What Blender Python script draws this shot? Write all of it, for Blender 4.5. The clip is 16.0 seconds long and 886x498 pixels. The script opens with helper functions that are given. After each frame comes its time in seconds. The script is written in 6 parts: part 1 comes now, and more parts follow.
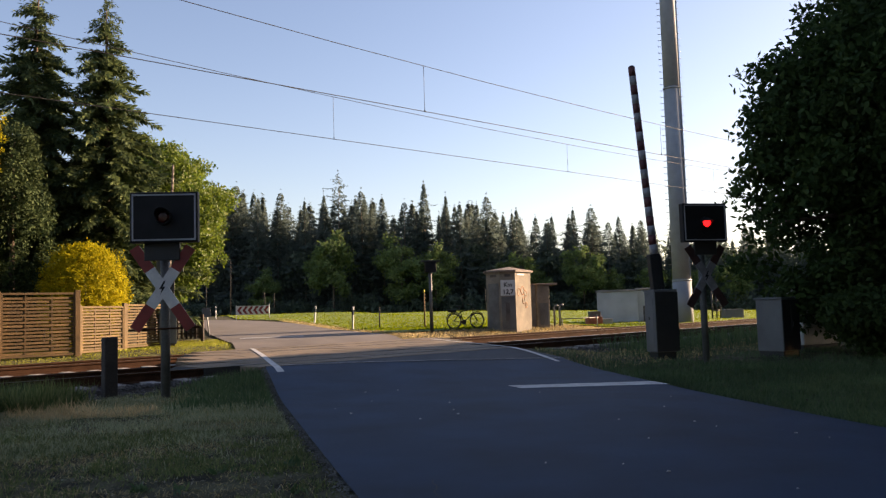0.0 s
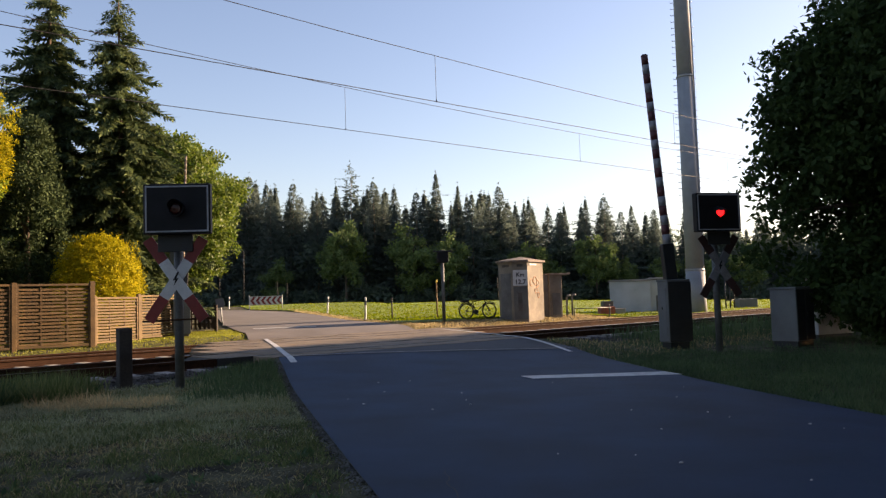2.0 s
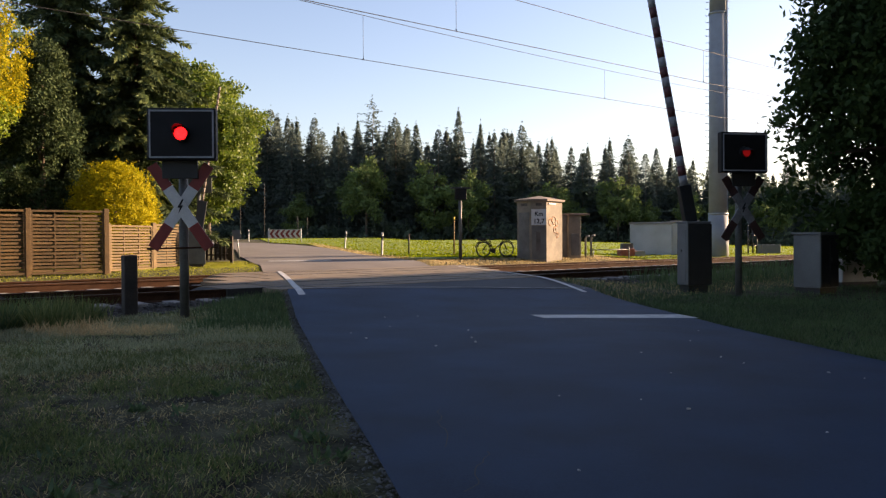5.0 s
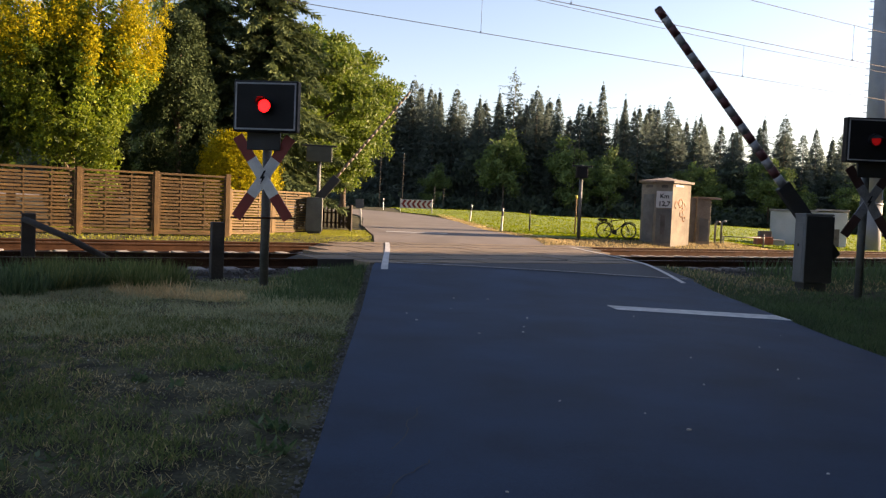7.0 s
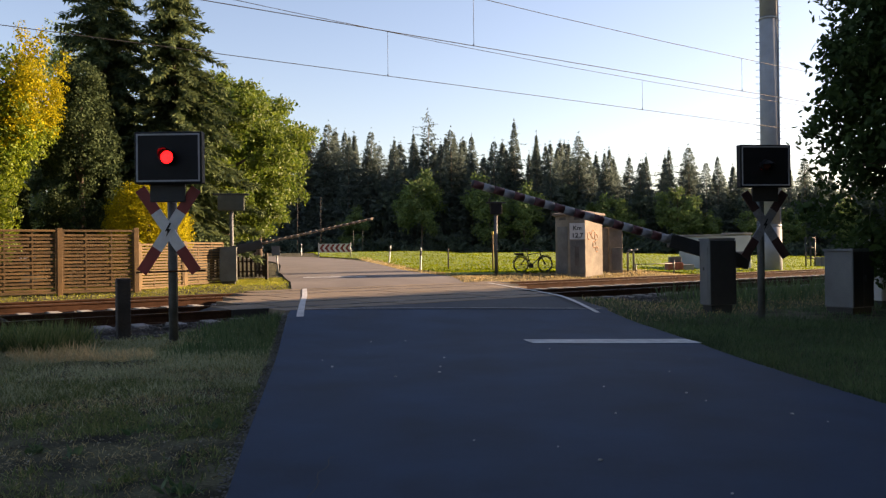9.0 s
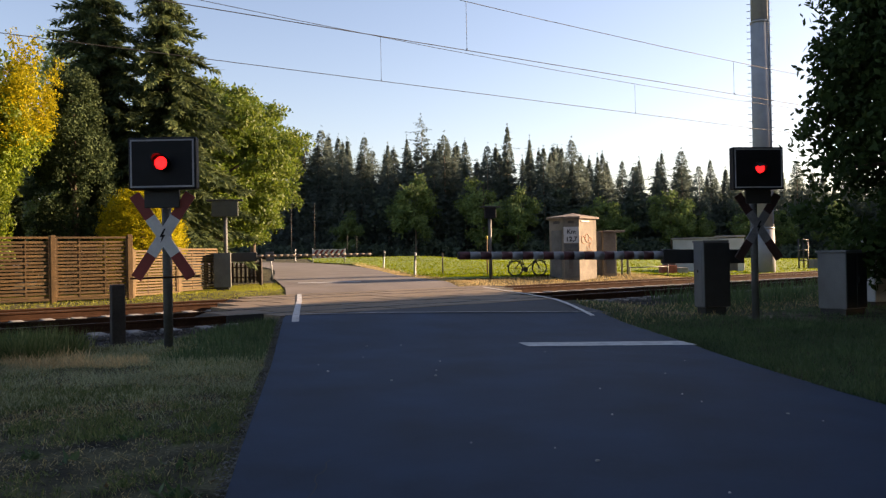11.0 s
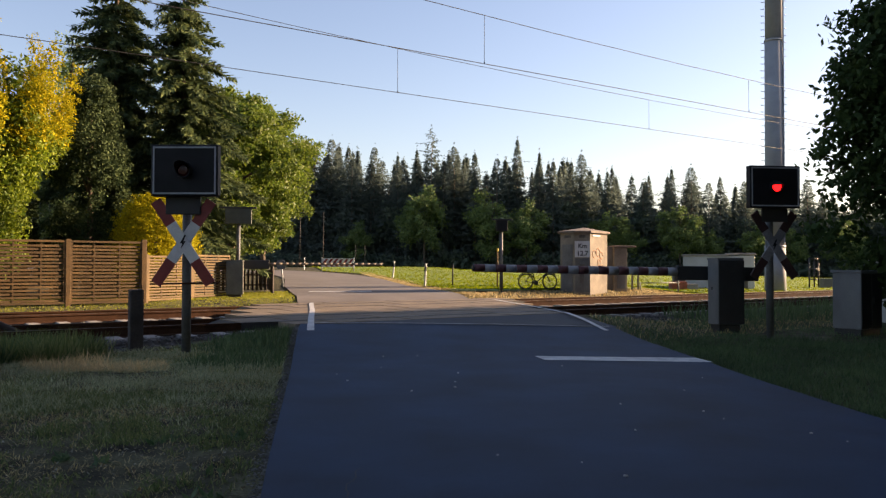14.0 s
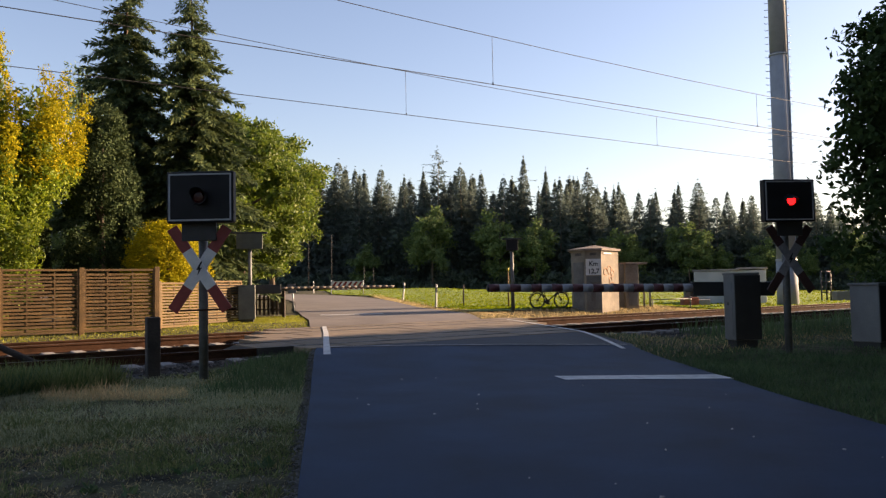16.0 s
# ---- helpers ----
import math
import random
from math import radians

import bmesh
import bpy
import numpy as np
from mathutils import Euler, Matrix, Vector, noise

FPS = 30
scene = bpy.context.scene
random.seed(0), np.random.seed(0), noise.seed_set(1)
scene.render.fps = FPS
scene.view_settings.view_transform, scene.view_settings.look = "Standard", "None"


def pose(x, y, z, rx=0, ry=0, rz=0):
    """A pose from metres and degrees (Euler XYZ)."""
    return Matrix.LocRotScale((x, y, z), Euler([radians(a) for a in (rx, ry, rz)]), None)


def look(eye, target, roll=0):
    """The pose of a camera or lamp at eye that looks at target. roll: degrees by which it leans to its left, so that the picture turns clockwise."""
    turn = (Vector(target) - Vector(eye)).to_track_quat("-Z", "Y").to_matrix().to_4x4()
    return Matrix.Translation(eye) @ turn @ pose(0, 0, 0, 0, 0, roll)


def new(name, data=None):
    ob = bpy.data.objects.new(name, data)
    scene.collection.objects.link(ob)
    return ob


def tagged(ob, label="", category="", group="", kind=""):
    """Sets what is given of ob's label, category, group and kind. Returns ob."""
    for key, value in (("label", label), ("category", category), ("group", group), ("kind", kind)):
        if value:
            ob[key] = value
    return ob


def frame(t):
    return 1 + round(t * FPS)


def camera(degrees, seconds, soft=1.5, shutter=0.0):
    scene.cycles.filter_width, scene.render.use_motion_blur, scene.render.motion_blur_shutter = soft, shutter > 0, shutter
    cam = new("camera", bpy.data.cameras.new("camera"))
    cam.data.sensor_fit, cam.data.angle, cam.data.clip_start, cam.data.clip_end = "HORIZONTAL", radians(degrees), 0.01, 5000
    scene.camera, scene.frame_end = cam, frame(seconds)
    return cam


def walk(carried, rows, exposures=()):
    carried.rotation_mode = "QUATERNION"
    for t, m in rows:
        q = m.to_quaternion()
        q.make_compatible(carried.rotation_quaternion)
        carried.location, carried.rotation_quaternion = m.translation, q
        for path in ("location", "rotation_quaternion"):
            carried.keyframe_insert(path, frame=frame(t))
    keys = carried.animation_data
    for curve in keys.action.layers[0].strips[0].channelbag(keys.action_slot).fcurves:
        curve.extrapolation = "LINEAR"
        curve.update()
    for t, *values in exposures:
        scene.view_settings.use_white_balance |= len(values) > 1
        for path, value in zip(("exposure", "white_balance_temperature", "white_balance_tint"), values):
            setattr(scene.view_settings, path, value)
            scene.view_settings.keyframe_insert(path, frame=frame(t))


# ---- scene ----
import functools

cam = camera(57.4, 16.0, soft=1.3)
PATH = [
    (0, (-0.586, -0.484, 1.222), (-0.615, 1.511, 1.372), -1.8),
    (0.5, (-0.589, -0.499, 1.241), (-0.62, 1.495, 1.382), -1.9),
    (1, (-0.588, -0.489, 1.23), (-0.626, 1.506, 1.371), -1.9),
    (1.5, (-0.594, -0.491, 1.228), (-0.644, 1.504, 1.361), -1.9),
    (2, (-0.582, -0.48, 1.234), (-0.642, 1.515, 1.36), -1.9),
    (2.5, (-0.585, -0.506, 1.24), (-0.652, 1.489, 1.354), -2.0),
    (3, (-0.594, -0.474, 1.226), (-0.665, 1.523, 1.288), -1.7),
    (3.2, (-0.61, -0.368, 1.204), (-0.685, 1.63, 1.229), -1.2),
    (5.3, (-0.341, -0.079, 1.177), (-0.477, 1.916, 1.129), -0.0),
    (5.5, (-0.211, -0.059, 1.19), (-0.435, 1.927, 1.115), 0.3),
    (6, (0.083, 0.07, 1.192), (-0.256, 2.039, 1.085), 1.3),
    (6.5, (0.302, 0.221, 1.265), (-0.115, 2.174, 1.158), 2.2),
    (7, (0.511, 0.31, 1.306), (0.053, 2.254, 1.209), 2.3),
    (7.5, (0.647, 0.339, 1.306), (0.234, 2.294, 1.214), 2.0),
    (8, (0.648, 0.341, 1.316), (0.32, 2.313, 1.264), 0.9),
    (8.5, (0.622, 0.335, 1.318), (0.335, 2.315, 1.303), -0.0),
    (9, (0.625, 0.343, 1.325), (0.355, 2.324, 1.33), -0.7),
    (11.5, (0.601, 0.328, 1.307), (0.346, 2.311, 1.326), -1.1),
    (12, (0.569, 0.331, 1.316), (0.309, 2.314, 1.341), -1.0),
    (12.5, (0.537, 0.33, 1.32), (0.285, 2.314, 1.359), -0.9),
    (13, (0.465, 0.319, 1.312), (0.228, 2.304, 1.357), -0.8),
    (13.5, (0.466, 0.285, 1.312), (0.212, 2.268, 1.357), -0.1),
    (14, (0.457, 0.255, 1.319), (0.185, 2.236, 1.364), 0.1),
    (14.5, (0.377, 0.241, 1.315), (0.114, 2.224, 1.356), -0.5),
    (15, (0.343, 0.242, 1.321), (0.062, 2.222, 1.376), -1.0),
    (15.5, (0.33, 0.263, 1.324), (0.031, 2.239, 1.414), -1.2),
    (16, (0.323, 0.26, 1.33), (0.034, 2.237, 1.426), -1.1),
]
walk(cam, [(t, look(eye, target, roll)) for t, eye, target, roll in PATH], [(0.0, 1.72, 6850, 26), (3.0, 1.75, 6850, 26), (5.5, 1.92, 6900, 26), (6.0, 2.10, 6950, 26), (6.5, 2.16, 6980, 26), (7.5, 1.91, 7050, 26), (8.5, 1.93, 7050, 26), (9.2, 1.85, 7050, 26), (11.5, 1.84, 7050, 26), (16.0, 1.78, 6900, 26)])

# ---------------------------------------------------------------- light
SUN_EL, SUN_AZ = 15.0, 64.0          # degrees; azimuth clockwise from +y
world = bpy.data.worlds.new("world")
scene.world = world
world.use_nodes = True
wn = world.node_tree
wn.nodes.clear()
sky = wn.nodes.new("ShaderNodeTexSky")
sky.sky_type, sky.sun_disc = "NISHITA", False
sky.sun_elevation, sky.sun_rotation = radians(SUN_EL), radians(SUN_AZ)
sky.air_density, sky.dust_density, sky.ozone_density = 1.0, 0.9, 1.4
wbg = wn.nodes.new("ShaderNodeBackground")
wbg.inputs["Strength"].default_value = 0.071
wout = wn.nodes.new("ShaderNodeOutputWorld")
wn.links.new(sky.outputs[0], wbg.inputs[0])
wn.links.new(wbg.outputs[0], wout.inputs[0])

sun_data = bpy.data.lights.new("sun", "SUN")
sun_data.energy, sun_data.angle, sun_data.color = 5.0, radians(0.6), (1.0, 0.79, 0.50)
sun = new("sun", sun_data)
sv = Vector((math.sin(radians(SUN_AZ)) * math.cos(radians(SUN_EL)), math.cos(radians(SUN_AZ)) * math.cos(radians(SUN_EL)), math.sin(radians(SUN_EL))))
sun.matrix_world = look(sv * 60, (0, 0, 0))

# ---------------------------------------------------------------- plan
TH = radians(42.6)                   # heading of the railway
TD, TN = Vector((math.cos(TH), math.sin(TH), 0)), Vector((-math.sin(TH), math.cos(TH), 0))
RA, RL = Vector((-0.32, 0.947, 0)), Vector((0.947, 0.32, 0))     # road: ahead, across to the right
RAIL_Z = 0.25
TRACKS = (15.65, 20.40)


def tr(s, p, z=0.0):
    """A place by metres along the railway and across it."""
    return TD * s + TN * p + Vector((0, 0, z))


def rd(a, l, z=0.0):
    """A place by metres along the road and across it."""
    return RA * a + RL * l + Vector((0, 0, z))


def smooth(a, b, v):
    u = min(1.0, max(0.0, (v - a) / (b - a)))
    return u * u * (3 - 2 * u)


def ground_z(x, y):
    """The lie of the land: level before the railway, a low bank under it, a slow rise behind it."""
    p = -math.sin(TH) * x + math.cos(TH) * y
    a = -0.32 * x + 0.947 * y
    lat = 0.947 * x + 0.32 * y
    z = 0.03 * smooth(8.5, 12.5, p) + 0.31 * smooth(22.3, 25.0, p) * (1 - smooth(15.5, 20.0, lat))
    z -= 0.035 * (min(max(lat, 4), 7.5) - 4) * (1 - smooth(10.0, 16.0, a))
    mask = smooth(-1.5, 0.6, lat) * (1 - smooth(7.2, 9.5, lat)) * (1 - smooth(13.95, 14.3, p))
    z += 0.215 * smooth(9.5, 14.0, p) * mask
    rise = 0.0175 * min(max(a - 30, 0), 55) * max(-0.5, 1 - 0.030 * max(x, 0))
    return z + rise


def at_ground(v, up=0.0):
    return Vector((v.x, v.y, ground_z(v.x, v.y) + up))


# ---------------------------------------------------------------- materials
def mat(name, col, rough=0.7, metal=0.0, var=0.25, scale=3.0, fine=40.0, bump=0.2, col2=None, per_object=0.0, spec=0.5, bump_dist=0.02):
    """Colour that varies at two scales, with fine relief."""
    m = bpy.data.materials.new(name)
    m.use_nodes = True
    nt = m.node_tree
    b = nt.nodes["Principled BSDF"]
    tc = nt.nodes.new("ShaderNodeTexCoord")
    n1, n2 = nt.nodes.new("ShaderNodeTexNoise"), nt.nodes.new("ShaderNodeTexNoise")
    n1.inputs["Scale"].default_value, n2.inputs["Scale"].default_value = scale, fine
    n1.inputs["Detail"].default_value, n2.inputs["Detail"].default_value = 5, 3
    for n in (n1, n2):
        nt.links.new(tc.outputs["Object"], n.inputs["Vector"])
    mix = nt.nodes.new("ShaderNodeMix")
    mix.data_type = "RGBA"
    dark = [c * (1 - var) for c in col]
    a = col2 if col2 else [min(1, c * (1 + var)) for c in col]
    mix.inputs[6].default_value, mix.inputs[7].default_value = (*dark, 1), (*a, 1)
    ramp = nt.nodes.new("ShaderNodeMapRange")
    ramp.inputs[1].default_value, ramp.inputs[2].default_value = 0.32, 0.68
    nt.links.new(n1.outputs["Fac"], ramp.inputs[0])
    nt.links.new(ramp.outputs[0], mix.inputs[0])
    hsv = nt.nodes.new("ShaderNodeHueSaturation")
    val = nt.nodes.new("ShaderNodeMapRange")
    val.inputs[1].default_value, val.inputs[2].default_value = 0.3, 0.7
    val.inputs[3].default_value, val.inputs[4].default_value = 1 - var * 0.7, 1 + var * 0.7
    nt.links.new(n2.outputs["Fac"], val.inputs[0])
    last = val.outputs[0]
    if per_object:
        oi = nt.nodes.new("ShaderNodeObjectInfo")
        mr = nt.nodes.new("ShaderNodeMapRange")
        mr.inputs[3].default_value, mr.inputs[4].default_value = 1 - per_object, 1 + per_object
        nt.links.new(oi.outputs["Random"], mr.inputs[0])
        mu = nt.nodes.new("ShaderNodeMath")
        mu.operation = "MULTIPLY"
        nt.links.new(last, mu.inputs[0])
        nt.links.new(mr.outputs[0], mu.inputs[1])
        last = mu.outputs[0]
    nt.links.new(last, hsv.inputs["Value"])
    nt.links.new(mix.outputs[2], hsv.inputs["Color"])
    nt.links.new(hsv.outputs[0], b.inputs["Base Color"])
    b.inputs["Roughness"].default_value, b.inputs["Metallic"].default_value = rough, metal
    b.inputs["Specular IOR Level"].default_value = spec
    if bump:
        bn = nt.nodes.new("ShaderNodeBump")
        bn.inputs["Strength"].default_value, bn.inputs["Distance"].default_value = bump, bump_dist
        nt.links.new(n2.outputs["Fac"], bn.inputs["Height"])
        nt.links.new(bn.outputs[0], b.inputs["Normal"])
    return m


def leaf_mat(name, c1, c2, through_=0.4, rough=0.55, spec=0.3):
    """Leaves: colour by leaf, some light passing through."""
    m = bpy.data.materials.new(name)
    m.use_nodes = True
    nt = m.node_tree
    b, out = nt.nodes["Principled BSDF"], nt.nodes["Material Output"]
    g = nt.nodes.new("ShaderNodeNewGeometry")
    mix = nt.nodes.new("ShaderNodeMix")
    mix.data_type = "RGBA"
    mix.inputs[6].default_value, mix.inputs[7].default_value = (*c1, 1), (*c2, 1)
    nt.links.new(g.outputs["Random Per Island"], mix.inputs[0])
    tc, n1 = nt.nodes.new("ShaderNodeTexCoord"), nt.nodes.new("ShaderNodeTexNoise")
    n1.inputs["Scale"].default_value = 0.6
    nt.links.new(tc.outputs["Object"], n1.inputs["Vector"])
    mr = nt.nodes.new("ShaderNodeMapRange")
    mr.inputs[1].default_value, mr.inputs[2].default_value, mr.inputs[3].default_value, mr.inputs[4].default_value = 0.3, 0.7, 0.75, 1.25
    hsv = nt.nodes.new("ShaderNodeHueSaturation")
    nt.links.new(n1.outputs["Fac"], mr.inputs[0])
    nt.links.new(mr.outputs[0], hsv.inputs["Value"])
    nt.links.new(mix.outputs[2], hsv.inputs["Color"])
    nt.links.new(hsv.outputs[0], b.inputs["Base Color"])
    b.inputs["Roughness"].default_value = rough
    b.inputs["Specular IOR Level"].default_value = spec
    t = nt.nodes.new("ShaderNodeBsdfTranslucent")
    nt.links.new(hsv.outputs[0], t.inputs["Color"])
    ms = nt.nodes.new("ShaderNodeMixShader")
    ms.inputs[0].default_value = through_
    nt.links.new(b.outputs[0], ms.inputs[1])
    nt.links.new(t.outputs[0], ms.inputs[2])
    nt.links.new(ms.outputs[0], out.inputs["Surface"])
    return m


def glow_mat(name, col, strength):
    m = bpy.data.materials.new(name)
    m.use_nodes = True
    b = m.node_tree.nodes["Principled BSDF"]
    b.inputs["Base Color"].default_value = (*col, 1)
    b.inputs["Emission Color"].default_value = (*col, 1)
    b.inputs["Emission Strength"].default_value = strength
    return m


# Two asphalt tones: shade coloured into the near road, sunlight into the far one.
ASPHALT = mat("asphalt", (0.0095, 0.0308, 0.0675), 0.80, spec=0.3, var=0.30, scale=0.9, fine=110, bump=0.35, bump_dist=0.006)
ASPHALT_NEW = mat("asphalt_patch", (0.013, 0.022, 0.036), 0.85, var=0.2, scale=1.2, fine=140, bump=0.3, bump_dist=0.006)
ASPHALT_SUNLIT = mat("asphalt_sunlit", (0.125, 0.108, 0.098), 0.85, var=0.18, scale=0.6, fine=120, bump=0.3, bump_dist=0.006)
SLAB = mat("crossing_slab", (0.150, 0.112, 0.074), 0.8, var=0.25, scale=1.5, fine=60, bump=0.25, per_object=0.15)
PAINT = mat("road_paint", (0.42, 0.42, 0.42), 0.6, var=0.22, scale=6, fine=70, bump=0.15, col2=(0.55, 0.55, 0.54))
SOIL = mat("verge_soil", (0.050, 0.045, 0.034), 0.95, var=0.6, scale=2.6, fine=34, bump=0.9, spec=0.1, col2=(0.115, 0.108, 0.060))
FIELD = mat("field", (0.105, 0.155, 0.008), 0.9, var=0.3, scale=0.35, fine=6, bump=0.6, bump_dist=0.1)
BALLAST = mat("ballast", (0.040, 0.034, 0.029), 0.95, spec=0.1, var=0.4, scale=8, fine=50, bump=0.4)
STONE = mat("ballast_stone", (0.075, 0.07, 0.066), 0.9, var=0.4, scale=5, fine=40, bump=0.4)
STONE_PALE = mat("edge_stone", (0.13, 0.125, 0.115), 0.9, var=0.4, scale=5, fine=40, bump=0.4)
RUST = mat("rail_rust", (0.046, 0.022, 0.012), 0.85, var=0.35, scale=4, fine=50, bump=0.2, spec=0.1)
RAILTOP = mat("rail_head", (0.12, 0.10, 0.09), 0.5, 0.6, var=0.15, scale=6, fine=80, bump=0.05)
CONCRETE = mat("concrete", (0.27, 0.25, 0.23), 0.9, var=0.22, scale=2.2, fine=45, bump=0.3, per_object=0.1)
HUTWALL = mat("hut_render", (0.200, 0.172, 0.135), 0.92, var=0.28, scale=1.6, fine=30, bump=0.3)
HUTGREY = mat("hut_grey", (0.130, 0.128, 0.122), 0.9, var=0.25, scale=2.0, fine=30, bump=0.3)
HUTDARK = mat("hut_door", (0.10, 0.09, 0.08), 0.8, var=0.3, scale=3, fine=30, bump=0.2)
SLATE = mat("roof_board", (0.19, 0.15, 0.12), 0.85, var=0.25, scale=3, fine=30, bump=0.2)
WOOD = mat("fence_wood", (0.084, 0.046, 0.012), 0.8, var=0.3, scale=3, fine=50, bump=0.3, per_object=0.22)
WOOD_PALE = mat("fence_wood_pale", (0.110, 0.066, 0.020), 0.8, var=0.25, scale=3, fine=50, bump=0.3, per_object=0.18)
WOOD_DARK = mat("picket_wood", (0.034, 0.022, 0.014), 0.8, var=0.3, scale=4, fine=50, bump=0.3, per_object=0.2)
POSTWOOD = mat("post_wood", (0.035, 0.030, 0.026), 0.9, var=0.35, scale=3, fine=45, bump=0.4)
GALV = mat("galvanised", (0.30, 0.31, 0.31), 0.55, 0.5, var=0.15, scale=4, fine=60, bump=0.05)
MAST = mat("mast_steel", (0.24, 0.255, 0.275), 0.75, 0.0, var=0.12, scale=1.5, fine=30, bump=0.05)
BLACK = mat("black_enamel", (0.009, 0.009, 0.010), 0.6, var=0.2, scale=5, fine=60, bump=0.05, spec=0.25)
DARKGREY = mat("dark_grey_paint", (0.018, 0.019, 0.020), 0.55, var=0.2, scale=4, fine=50, bump=0.08)
GREYGREEN = mat("grey_green_paint", (0.10, 0.105, 0.088), 0.6, var=0.2, scale=3, fine=40, bump=0.08)
EDGEGREY = mat("reflective_edge", (0.30, 0.305, 0.31), 0.5, var=0.12, scale=6, fine=60, bump=0.03)
WHITE = mat("white_panel", (0.55, 0.55, 0.54), 0.5, var=0.10, scale=5, fine=60, bump=0.05)
# White greyed down: the backlit side of the delineators is put into the colour.
BACKLIT_WHITE = mat("backlit_white_plastic", (0.34, 0.34, 0.33), 0.6, var=0.15, scale=6, fine=60, bump=0.05)
RED = mat("red_panel", (0.20, 0.022, 0.018), 0.5, var=0.15, scale=5, fine=60, bump=0.05)
CABINET = mat("cabinet_grey", (0.120, 0.128, 0.130), 0.6, var=0.14, scale=2, fine=40, bump=0.06)
CABWHITE = mat("cabinet_white", (0.46, 0.47, 0.47), 0.6, var=0.10, scale=1.5, fine=40, bump=0.06)
RUBBER = mat("rubber", (0.015, 0.015, 0.015), 0.7, var=0.2, scale=10, fine=80, bump=0.1)
BARK = mat("bark", (0.085, 0.06, 0.042), 0.95, var=0.35, scale=4, fine=25, bump=0.6)
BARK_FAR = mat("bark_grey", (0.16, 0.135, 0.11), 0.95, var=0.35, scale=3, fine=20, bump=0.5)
WIRE = mat("wire", (0.04, 0.038, 0.036), 0.6, 0.5, var=0.1, bump=0)
GLOW = glow_mat("lamp_red_lit", (1.0, 0.012, 0.010), 1.3)
GLOW_LOW = glow_mat("lamp_red_fading", (0.40, 0.008, 0.008), 0.10)
# Darker cross fields: the shade on the right-hand signal is put into their colour.
SHADED_WHITE = mat("shaded_white_panel", (0.15, 0.155, 0.165), 0.6, var=0.30, scale=4, fine=40, bump=0.05)
SHADED_RED = mat("shaded_red_panel", (0.032, 0.011, 0.011), 0.6, var=0.30, scale=4, fine=40, bump=0.05)
SMOKED = mat("smoked_green_plate", (0.050, 0.056, 0.040), 0.5, var=0.25, scale=4, fine=40, bump=0.05)
LENS = mat("lamp_lens_unlit", (0.05, 0.008, 0.007), 0.25, var=0.1, bump=0)
BOOM_WHITE = mat("boom_white", (0.23, 0.23, 0.24), 0.6, var=0.14, scale=5, fine=60, bump=0.05)
BOOM_RED = mat("boom_red", (0.085, 0.022, 0.023), 0.6, var=0.2, scale=5, fine=60, bump=0.05)
BOOM_PALE = mat("boom_pale", (0.170, 0.140, 0.105), 0.7, var=0.2, scale=5, fine=60, bump=0.05)
BOOM_DARK = mat("boom_brown", (0.135, 0.104, 0.078), 0.7, var=0.2, scale=5, fine=60, bump=0.05)
BRICK = mat("red_plastic", (0.35, 0.09, 0.05), 0.7, var=0.25, scale=6, fine=40, bump=0.2)
YELLOW = mat("yellow_cap", (0.55, 0.40, 0.05), 0.6, var=0.2, scale=6, bump=0.1)

L_SPRUCE = leaf_mat("spruce_needles", (0.044, 0.072, 0.037), (0.140, 0.176, 0.066), 0.32, 0.75, 0.12)
# Paler, bluer needles: distant haze over the wood is put into the colour.
L_FIR = leaf_mat("hazed_wood_needles", (0.090, 0.120, 0.106), (0.130, 0.160, 0.136), 0.50, 0.9, 0.04)
L_GREEN = leaf_mat("broad_leaves", (0.058, 0.108, 0.012), (0.150, 0.190, 0.022), 0.45)
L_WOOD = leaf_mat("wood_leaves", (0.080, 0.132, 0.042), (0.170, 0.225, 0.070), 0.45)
L_OAK = leaf_mat("oak_leaves", (0.028, 0.056, 0.018), (0.056, 0.094, 0.026), 0.35, 0.7, 0.15)
L_GOLD = leaf_mat("golden_leaves", (0.24, 0.23, 0.006), (0.50, 0.41, 0.009), 0.38, 0.7, 0.1)
L_GOLDGREEN = leaf_mat("yellow_green_leaves", (0.19, 0.205, 0.008), (0.50, 0.395, 0.009), 0.42, 0.7, 0.12)
L_LIME = leaf_mat("lime_green_leaves", (0.075, 0.130, 0.012), (0.24, 0.29, 0.014), 0.45)
L_THUJA = leaf_mat("thuja_leaves", (0.026, 0.046, 0.020), (0.072, 0.098, 0.038), 0.25, 0.8, 0.1)
L_GRASS = leaf_mat("grass_blades", (0.050, 0.095, 0.024), (0.23, 0.245, 0.090), 0.4)
# Darker green that puts the right verge's shade into the grass; also tall clumps.
L_LUSH_SHADED = leaf_mat("lush_shaded_grass", (0.036, 0.080, 0.030), (0.118, 0.172, 0.075), 0.4)
L_DRY = leaf_mat("dry_grass", (0.24, 0.18, 0.075), (0.62, 0.48, 0.23), 0.35)
# Straw brighter than the dry grass: a sun patch is put into its colour.
L_STRAW = leaf_mat("sunlit_straw", (0.42, 0.29, 0.13), (0.78, 0.58, 0.30), 0.3)
# Yellower, brighter green: evening sun on the lawn is put into the colour.
L_LAWN = leaf_mat("sunlit_lawn_grass", (0.17, 0.20, 0.014), (0.31, 0.30, 0.026), 0.45)
L_BROWN = leaf_mat("fallen_leaves", (0.14, 0.075, 0.035), (0.30, 0.20, 0.10), 0.2)
L_CROP = leaf_mat("crop_leaves", (0.115, 0.160, 0.005), (0.190, 0.222, 0.008), 0.5, 0.95, 0.05)
